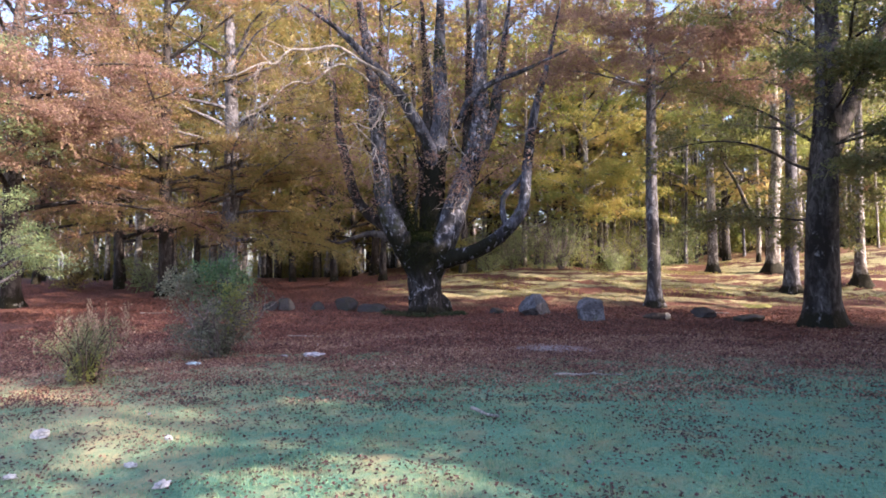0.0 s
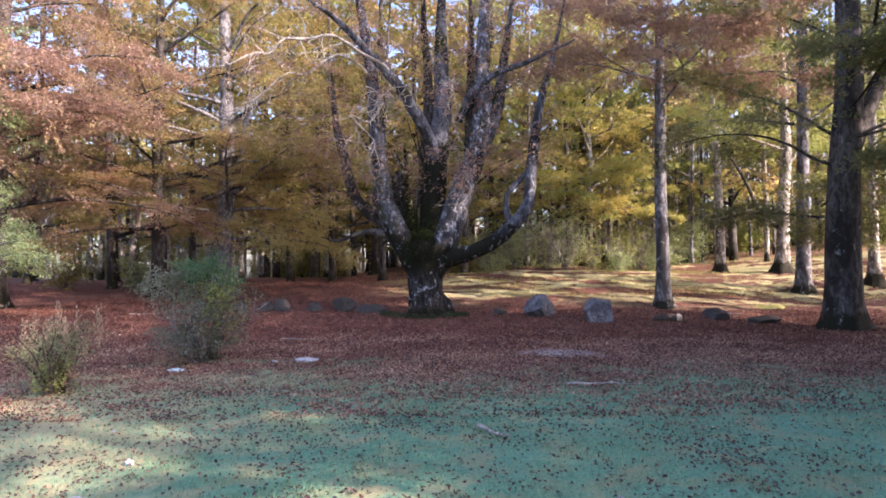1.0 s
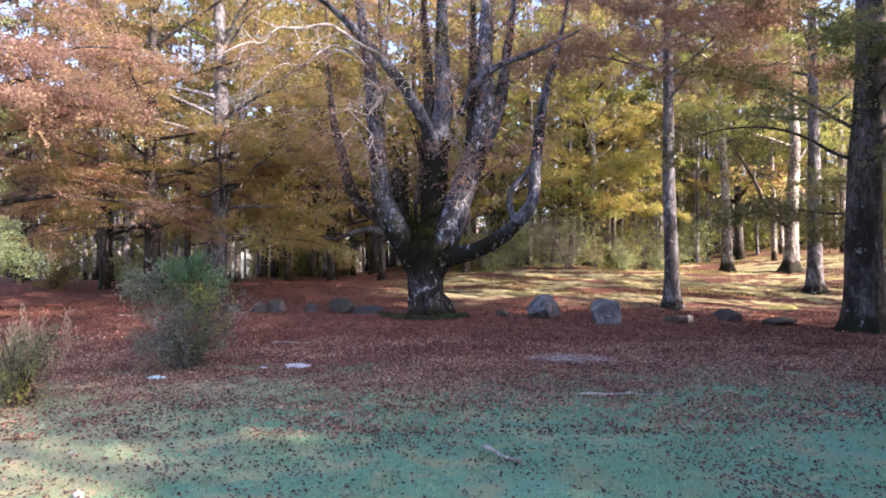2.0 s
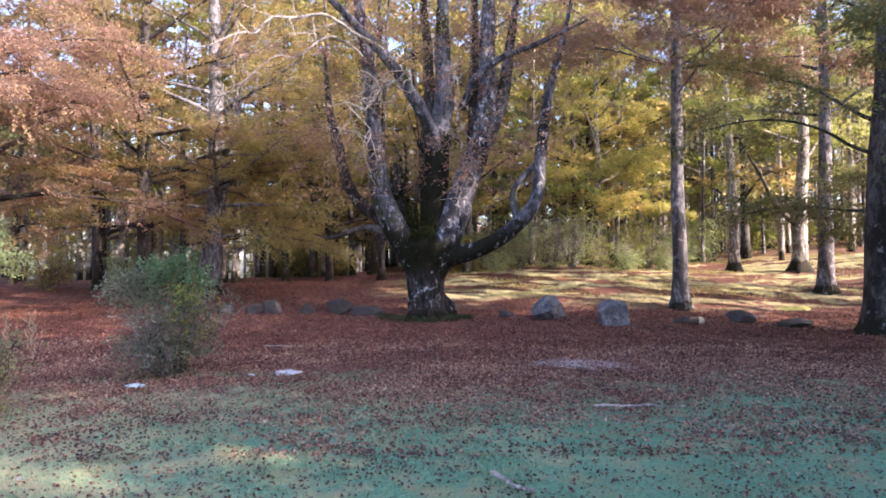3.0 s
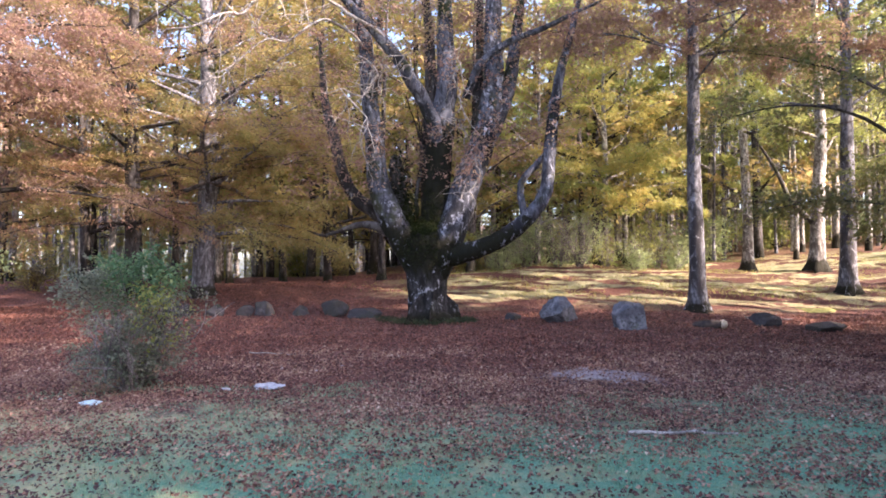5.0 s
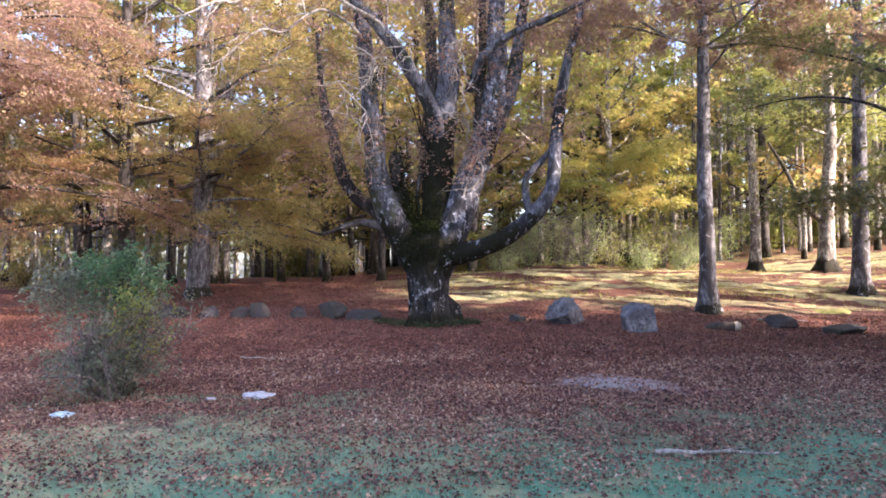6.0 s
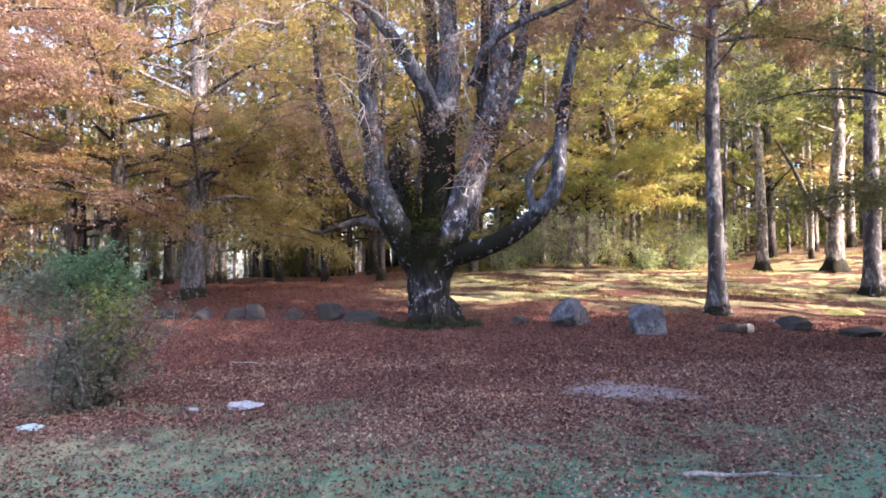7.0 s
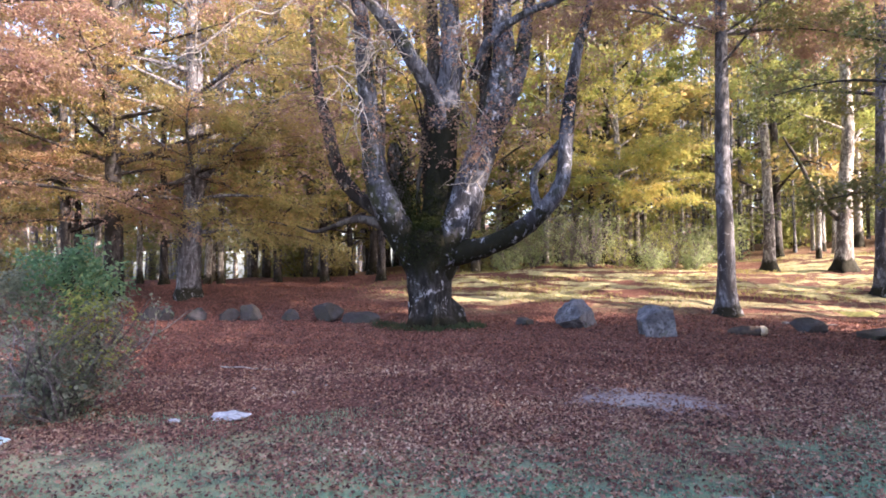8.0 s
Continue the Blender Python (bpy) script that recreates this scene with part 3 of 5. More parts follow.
# the great pollard beech; its limbs are given as x, y, z, radius from the foot of the trunk
def great_beech():
    bx, by = -0.68, 22.2
    rng = np.random.default_rng(11)
    tree = thing("old_beech", bx, by, gz(bx, by), "huge old pollard beech with dark mossy trunk and spreading limbs", "tree")
    trunk = Geo()
    line = spline([(0.04, 0, -0.4, 0.63), (0.04, 0, 0.0, 0.61), (0.03, 0, 0.4, 0.585), (0.0, 0, 1.0, 0.59), (-0.02, 0, 1.7, 0.65),
                   (0.0, 0, 2.3, 0.70), (0.02, 0.05, 2.65, 0.60), (0.02, 0.05, 2.85, 0.32), (0.02, 0.05, 2.9, 0.04)], 34)
    tube(trunk, line[:, :3], line[:, 3], 28, flare(0.0, 0.13, 5, 0.6, 0.5), 0.022, rng)
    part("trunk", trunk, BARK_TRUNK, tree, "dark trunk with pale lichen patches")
    for a, reach, r in ((-1.0, 0.1, 0.10), (-0.35, 0.55, 0.15)):
        g, d = Geo(), np.array([math.cos(a), math.sin(a), 0.0])
        line = spline([(*(d * 0.42), 0.95, r * 0.55), (*(d * 0.5), 0.5, r), (*(d * (0.62 + reach * 0.25)), 0.2, r * 0.95), (*(d * (0.62 + reach * 0.65)), 0.02, r * 0.6), (*(d * (0.62 + reach)), -0.14, r * 0.3)], 16)
        tube(g, line[:, :3], line[:, 3], 12, None, 0.05, rng)
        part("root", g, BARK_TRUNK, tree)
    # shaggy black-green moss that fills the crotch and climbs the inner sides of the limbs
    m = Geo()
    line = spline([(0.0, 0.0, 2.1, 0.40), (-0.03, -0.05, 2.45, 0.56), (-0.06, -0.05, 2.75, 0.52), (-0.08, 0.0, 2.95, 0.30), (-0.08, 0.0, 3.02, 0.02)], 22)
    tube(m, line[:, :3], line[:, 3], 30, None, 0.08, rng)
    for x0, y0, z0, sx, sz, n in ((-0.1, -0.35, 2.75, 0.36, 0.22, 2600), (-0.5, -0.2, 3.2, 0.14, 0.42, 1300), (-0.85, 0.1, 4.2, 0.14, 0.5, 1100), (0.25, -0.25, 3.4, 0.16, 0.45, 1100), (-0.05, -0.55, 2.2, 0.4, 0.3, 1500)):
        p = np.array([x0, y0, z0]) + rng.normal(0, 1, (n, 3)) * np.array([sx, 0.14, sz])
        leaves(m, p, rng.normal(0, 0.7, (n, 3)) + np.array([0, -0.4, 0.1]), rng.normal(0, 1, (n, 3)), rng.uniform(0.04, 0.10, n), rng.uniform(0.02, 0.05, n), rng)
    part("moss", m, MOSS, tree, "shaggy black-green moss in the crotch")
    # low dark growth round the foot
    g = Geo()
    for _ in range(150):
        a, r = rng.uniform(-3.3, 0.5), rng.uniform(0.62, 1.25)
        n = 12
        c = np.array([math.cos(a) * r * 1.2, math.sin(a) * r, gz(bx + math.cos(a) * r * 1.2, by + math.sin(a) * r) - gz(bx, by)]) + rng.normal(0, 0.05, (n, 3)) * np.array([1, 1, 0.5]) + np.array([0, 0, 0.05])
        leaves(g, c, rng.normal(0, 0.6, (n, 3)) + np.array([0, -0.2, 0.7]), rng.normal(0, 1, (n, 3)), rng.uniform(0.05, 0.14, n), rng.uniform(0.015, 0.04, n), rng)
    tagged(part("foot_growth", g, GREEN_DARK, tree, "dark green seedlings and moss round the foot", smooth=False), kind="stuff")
    crown, twigs = Geo(), Geo()

    def limb(points, bark=BARK_OLD, steps=26, sides=12, leafy=0.0, label="", name="limb", first=0.4, each=20):
        line = spline(points, steps)
        line[1:-1, :2] += rng.normal(0, 0.012, (steps - 2, 2))
        g = Geo()
        tube(g, line[:, :3], line[:, 3], sides, None, 0.02, rng)
        ob = part(name, g, bark, tree, label)
        if leafy:
            boughs(tree, line[:, :3], 0.05, crown, twigs, rng, leafy, 0.75, 0.10, each, first)
        return line if name == "limb" else (line, ob)

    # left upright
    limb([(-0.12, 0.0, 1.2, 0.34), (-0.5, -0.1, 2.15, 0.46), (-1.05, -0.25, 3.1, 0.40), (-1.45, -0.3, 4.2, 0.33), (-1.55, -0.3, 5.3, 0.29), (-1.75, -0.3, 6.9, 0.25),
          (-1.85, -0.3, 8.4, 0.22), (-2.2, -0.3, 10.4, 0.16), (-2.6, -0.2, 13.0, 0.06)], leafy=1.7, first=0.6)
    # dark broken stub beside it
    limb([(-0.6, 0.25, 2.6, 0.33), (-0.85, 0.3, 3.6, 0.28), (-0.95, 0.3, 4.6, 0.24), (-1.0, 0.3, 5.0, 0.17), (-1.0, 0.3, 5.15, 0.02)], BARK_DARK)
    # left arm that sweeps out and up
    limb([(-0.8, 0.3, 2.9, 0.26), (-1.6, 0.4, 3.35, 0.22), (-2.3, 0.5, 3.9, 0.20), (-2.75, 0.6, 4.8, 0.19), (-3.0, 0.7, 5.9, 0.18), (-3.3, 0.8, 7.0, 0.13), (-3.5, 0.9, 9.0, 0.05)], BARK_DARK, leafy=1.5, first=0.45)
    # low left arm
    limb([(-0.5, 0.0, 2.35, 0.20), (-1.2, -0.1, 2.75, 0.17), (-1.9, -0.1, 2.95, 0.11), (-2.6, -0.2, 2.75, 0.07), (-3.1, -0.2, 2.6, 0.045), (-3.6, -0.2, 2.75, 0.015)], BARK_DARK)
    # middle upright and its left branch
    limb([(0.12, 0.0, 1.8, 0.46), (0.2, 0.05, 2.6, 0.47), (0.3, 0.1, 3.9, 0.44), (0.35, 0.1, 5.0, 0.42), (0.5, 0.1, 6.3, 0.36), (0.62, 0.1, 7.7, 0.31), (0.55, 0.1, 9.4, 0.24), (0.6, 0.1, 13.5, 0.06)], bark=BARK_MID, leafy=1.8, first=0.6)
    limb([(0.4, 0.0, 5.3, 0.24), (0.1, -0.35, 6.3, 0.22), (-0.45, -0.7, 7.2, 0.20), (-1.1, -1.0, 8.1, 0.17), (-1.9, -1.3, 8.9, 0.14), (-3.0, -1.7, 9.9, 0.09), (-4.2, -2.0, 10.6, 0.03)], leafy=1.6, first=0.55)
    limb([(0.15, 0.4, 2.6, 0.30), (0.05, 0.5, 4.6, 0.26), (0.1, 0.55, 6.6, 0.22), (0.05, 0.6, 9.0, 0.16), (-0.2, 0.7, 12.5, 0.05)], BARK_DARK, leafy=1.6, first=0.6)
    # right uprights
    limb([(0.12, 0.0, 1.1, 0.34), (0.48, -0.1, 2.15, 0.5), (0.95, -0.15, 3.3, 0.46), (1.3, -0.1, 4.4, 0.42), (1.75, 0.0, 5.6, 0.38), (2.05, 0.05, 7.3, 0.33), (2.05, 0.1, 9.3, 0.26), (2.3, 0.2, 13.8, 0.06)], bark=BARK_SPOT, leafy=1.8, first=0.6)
    limb([(1.7, 0.0, 5.2, 0.26), (2.2, 0.1, 6.3, 0.25), (2.55, 0.2, 7.3, 0.22), (2.75, 0.3, 8.6, 0.18), (3.2, 0.4, 11.8, 0.05)], leafy=1.6, first=0.5)
    limb([(1.0, 0.35, 3.2, 0.22), (1.5, 0.5, 5.0, 0.20), (1.6, 0.6, 7.0, 0.17), (1.7, 0.7, 9.5, 0.12), (1.6, 0.8, 12.5, 0.04)], BARK_DARK, leafy=1.6, first=0.6)
    limb([(1.2, -0.1, 6.8, 0.13), (1.6, -0.5, 7.7, 0.12), (2.5, -0.8, 8.3, 0.10), (3.5, -1.1, 8.6, 0.08), (5.0, -1.5, 9.2, 0.03)], leafy=1.4, first=0.5, sides=8)
    # great right arm: out low, then up
    limb([(0.1, 0.0, 1.85, 0.34), (0.85, -0.25, 2.02, 0.34), (1.6, -0.45, 2.2, 0.27), (2.4, -0.6, 2.6, 0.25), (3.15, -0.7, 3.25, 0.22), (3.55, -0.7, 4.0, 0.20),
          (3.65, -0.6, 5.1, 0.19), (3.8, -0.5, 6.3, 0.17), (4.05, -0.4, 7.6, 0.14), (4.5, -0.3, 9.2, 0.09), (5.0, -0.2, 11.5, 0.03)], steps=40, leafy=1.5, first=0.55)
    limb([(2.95, -0.65, 3.05, 0.12), (2.8, -0.55, 3.7, 0.11), (2.85, -0.5, 4.2, 0.10), (3.2, -0.5, 4.6, 0.10), (3.55, -0.55, 5.0, 0.08)], sides=8)
    # thin stems inside
    for k in range(5):
        x0 = rng.uniform(-0.4, 0.5)
        limb([(x0, 0.1, 2.8, 0.06), (x0 + rng.normal(0, 0.1), 0.15, 3.8, 0.05), (x0 + rng.normal(0, 0.2), 0.2, 5.2, 0.035), (x0 + rng.normal(0, 0.4), 0.3, 7.0, 0.012)], BARK_DARK, sides=6, leafy=0.7, first=0.3, each=10)
    # bleached dead boughs reaching out to the left and forward
    def dead(points, n):
        points = spline(points, 12)
        points[1:, :3] += rng.normal(0, 0.13, (11, 3))
        points[:, 3] *= 0.5
        line, bough = limb(points, DEADWOOD, 34, 7, name="dead_bough", label="bleached bare dead bough")
        g = Geo()
        for _ in range(int(n * 1.6)):
            k = int(rng.integers(8, 33))
            d = np.array([rng.uniform(-1.0, 0.1), rng.normal(0, 0.5), rng.uniform(-0.9, 0.5)])
            w = wander(line[k, :3], d, rng.uniform(0.5, 1.7), rng, 7, 0.27, 0.0, 0.2)
            tube(g, spline(w, 14), np.linspace(0.018, 0.004, 14), 5)
            tube(g, wander(w[3], rng.normal(0, 1, 3), rng.uniform(0.3, 0.7), rng, 5, 0.25), np.linspace(0.01, 0.003, 5), 4)
        tagged(part("dead_twig_tangle", g, DEADWOOD, bough), kind="stuff")

    dead([(-1.1, -1.0, 8.1, 0.12), (-2.0, -1.8, 9.0, 0.10), (-3.2, -2.6, 8.9, 0.09), (-4.4, -3.2, 8.2, 0.07), (-5.4, -3.6, 7.9, 0.05), (-6.6, -4.0, 7.3, 0.015)], 18)
    dead([(-1.8, -0.4, 8.2, 0.10), (-2.6, -1.2, 8.7, 0.08), (-3.6, -1.8, 8.2, 0.07), (-4.6, -2.4, 7.6, 0.05), (-5.3, -2.8, 6.6, 0.03), (-5.9, -3.0, 5.9, 0.012)], 18)
    dead([(-1.6, -0.4, 6.2, 0.06), (-1.9, -1.0, 6.9, 0.055), (-1.3, -1.3, 7.3, 0.045), (-0.6, -1.5, 7.2, 0.035), (-0.2, -1.6, 6.8, 0.015)], 7)
    dead([(1.2, -0.1, 5.2, 0.06), (1.0, -0.7, 5.6, 0.05), (1.15, -0.9, 6.3, 0.045), (0.9, -1.0, 7.2, 0.04), (0.95, -1.1, 8.2, 0.02)], 8)
    dead([(1.0, -0.3, 3.4, 0.05), (1.25, -0.8, 4.0, 0.045), (1.35, -0.9, 5.0, 0.035), (1.05, -1.0, 6.0, 0.015)], 5)
    dead([(-1.5, -0.5, 7.4, 0.08), (-1.8, -1.2, 7.6, 0.07), (-1.4, -1.6, 7.0, 0.06), (-1.9, -1.8, 6.4, 0.05), (-1.7, -1.9, 5.4, 0.03), (-1.9, -1.9, 4.8, 0.012)], 14)
    # leafy shoots that hang in front of the limbs
    centres, ways = [], []
    for cx, cy, cz, n, s in ((-3.6, -1.6, 6.2, 60, 1.0), (-2.3, -1.2, 5.2, 40, 0.7), (1.5, -1.2, 5.0, 34, 0.6), (0.9, -1.2, 4.4, 12, 0.5), (-0.1, -1.0, 5.3, 10, 0.5),
                             (2.6, -0.8, 5.6, 22, 0.6), (-2.9, -1.0, 4.1, 30, 0.7), (4.3, -1.0, 8.3, 40, 0.9), (2.6, 1.5, 4.6, 30, 0.9), (-4.6, -2.0, 8.0, 40, 0.9)):
        for _ in range(n):
            c = np.array([cx, cy, cz]) + rng.normal(0, s, 3) * np.array([1, 0.8, 0.55])
            centres.append(c)
            ways.append(rng.normal(0, 1, 3) * np.array([1, 1, 0.2]) + np.array([0, -0.3, -0.1]))
            if rng.uniform() < 0.5:
                tube(twigs, wander(c + np.array([0.3, 0.4, 0.2]), [-0.4, -0.5, -0.2], 0.8, rng, 4, 0.3), [0.012, 0.009, 0.007, 0.004], 3)
    shoots = Geo()
    sprays(shoots, np.array(centres), np.array(ways), 18, 0.5, 0.4, 0.095, rng)
    part("hanging_foliage", shoots, COPPER, tree, "russet leaf sprays hanging among the limbs", smooth=False)
    tagged(part("twig_tangle", twigs, TWIG, tree), kind="stuff")
    part("crown", crown, COPPER, tree, smooth=False)


great_beech()
WOOD = "beeches of the wood"
beech("slender_beech", 8.55, 24.7, 21, 0.275, 8.2, 6.2, COPPER, BARK, 21, "slender straight grey beech with russet leaves", limbs=26, wobble=0.25, thin=0.5, group=WOOD, flare_by=0.9, leaf=0.10, each=56,
      low=((9.2, -110, 5.5, 0.12), (9.8, 160, 5.5, 0.1), (9.0, 100, 6.0, 0.12), (10.4, 200, 5.0, 0.1), (8.6, 60, 5.0, 0.15)))
beech("forked_beech", 11.1, 17.9, 20, 0.48, 3.6, 5.5, MOSSY, BARK_DARK, 22, "thick dark forked beech with olive leaves", limbs=18, thin=0.6, fork=(4.5, (0.5, 0.1, 1.0), 0.26), group=WOOD, flare_by=0.8, leaf=0.10, each=48,
      low=((3.4, -60, 3.2, 0.05), (4.6, 60, 4.5, 0.1), (3.4, 20, 4.0, 0.12), (4.2, 200, 3.2, 0.1), (5.0, 165, 3.4, 0.1), (6.2, 190, 3.6, 0.1), (7.4, 215, 4.0, 0.1), (5.6, 140, 3.4, 0.1), (8.2, 180, 4.0, 0.1)))
beech("leaning_beech", 17.0, 38.4, 20, 0.30, 9.0, 4.2, LIME, BARK_PALE, 23, "pale sunlit beech leaning a little, yellow-green leaves", limbs=12, lean=(-0.05, 0.0), group=WOOD, flare_by=0.6, leaf=0.12)
gnarled = beech("gnarled_beech", 19.75, 36.5, 21, 0.38, 5.8, 5.0, LIME, BARK_PALE, 24, "gnarled pale beech with a thick dark foot", limbs=15, group=WOOD, flare_by=1.15, leaf=0.12)
crooked = Geo()
line = spline([(0.0, 0.0, 2.4, 0.18), (-0.7, -0.1, 2.95, 0.155), (-1.5, -0.2, 3.8, 0.13), (-2.2, -0.3, 5.2, 0.10), (-3.1, -0.3, 6.7, 0.05)], 22)
tube(crooked, line[:, :3], line[:, 3], 9, None, 0.05, np.random.default_rng(19))
part("limb", crooked, BARK_DARK, gnarled, "crooked dark low limb")
beech("straight_beech", 16.95, 29.7, 22, 0.33, 7.5, 4.8, LIME, BARK, 25, "tall straight beech with a dark mossy foot", limbs=13, wobble=0.4, group=WOOD, flare_by=0.95, leaf=0.11)
beech("bright_beech", 20.6, 30.1, 21, 0.24, 10.5, 4.4, LIME, BARK_PALE, 36, "pale sunlit beech with a dark swollen foot", limbs=11, wobble=0.5, group=WOOD, flare_by=1.3, leaf=0.12)
beech("old_wood_beech", -10.45, 29.5, 22, 0.46, 3.2, 6.5, GOLD, BARK, 26, "thick grey beech with golden-brown layered foliage", limbs=22, leaf=0.095, each=42, tilt=0.5, group=WOOD, fork=(3.4, (0.16, 0.25, 1.0), 0.24), low=((5.0, -40, 5, 0.3), (3.6, 112, 5, 0.1), (3.8, 240, 5, 0.05), (4.6, 118, 6, 0.12), (5.6, 105, 6.5, 0.12), (6.4, 95, 6, 0.15), (5.0, 245, 6, 0.1), (6.8, 235, 6, 0.12), (3.0, 125, 5, -0.02), (2.7, 95, 6, 0.0), (3.0, 60, 5, 0.0), (8.0, 120, 6, 0.1), (9.0, 230, 6, 0.1), (7.2, 110, 6, 0.1)), bias=(0.1, 0.25))
beech("golden_beech", 9.8, 42.0, 17, 0.26, 3.2, 5.6, SUNNY, BARK_PALE, 33, "broad low-branched beech with sunlit yellow leaves", limbs=18, leaf=0.13, each=32, group=WOOD, bias=(0.35, -0.6), low=((3.6, 190, 5.5, 0.1), (4.4, 150, 5.5, 0.12), (4.8, 215, 5.5, 0.12), (5.6, 170, 5.5, 0.15)))
beech("copper_beech", -13.2, 29.0, 21, 0.36, 3.4, 7.0, BRONZE, BARK_DARK, 27, "dark-stemmed beech with dense bronze-gold foliage", limbs=24, leaf=0.095, each=42, tilt=0.5, group=WOOD, bias=(0.0, 0.1), low=((4.6, 232, 5, 0.15), (5.2, 122, 5, 0.2), (4.4, 260, 5, 0.15), (3.2, 240, 5, 0.0), (3.1, 120, 4, 0.0), (7.0, 120, 6, 0.1), (8.0, 245, 6, 0.1)))
beech("copper_beech", -17.0, 24.0, 20, 0.36, 3.0, 6.5, COPPER, BARK_DARK, 28, "beech with copper-red foliage at the wood's edge", limbs=22, leaf=0.095, each=42, group=WOOD, bias=(0.2, -0.2), low=((6.0, 110, 6.5, 0.1), (7.0, 140, 6.5, 0.1), (8.2, 120, 6.5, 0.1), (9.4, 100, 6.5, 0.1), (5.0, 160, 5.5, 0.1)))
beech("young_green_beech", -15.2, 20.4, 9.5, 0.14, 0.9, 2.5, PALE_GREEN, BARK, 29, "young beech, still pale green, leafy to the ground", limbs=22, leaf=0.09, each=40, group=WOOD)
# stem out of view; added so that its crown shades the left floor
beech("copper_beech", -18.5, 18.0, 21, 0.38, 5.0, 6.5, COPPER, BARK_DARK, 30, "broad copper-leaved beech overhanging the woodland edge, stem unseen, added for shade", limbs=18, each=36, leaf=0.10, group=WOOD, low=((7.0, 80, 6.5, 0.1), (8.2, 100, 6.5, 0.12), (9.2, 60, 6.5, 0.1)))


# ---- the wood behind: a few kinds of tree, repeated at many places ----
FAR = "trees of the far wood"
# leaves, bark, seed, height, lowest limb, reach, label
KINDS = (
    (LIME, BARK_PALE, 41, 19, 2.6, 5.0, "far beech with pale stem and yellow-green leaves"),
    (GOLD, BARK_DARK, 42, 21, 2.0, 5.6, "far beech with grey stem and golden leaves"),
    (OLIVE, BARK_DARK, 43, 18, 1.9, 5.4, "far beech with dark stem and olive leaves"),
    (COPPER, BARK_DARK, 44, 20, 2.4, 5.4, "far beech with dark stem and copper leaves"),
    (MOSSY, BARK_PALE, 45, 22, 5.0, 3.8, "tall thin far beech with a bare pale stem"),
    (OLIVE, BARK_DARK, 46, 13, 1.2, 6.0, "dense olive beech added out of view to shade the lawn"),
    (LIME, BARK_PALE, 47, 24, 15.0, 3.4, "tall bare-stemmed beech with a small high crown"))


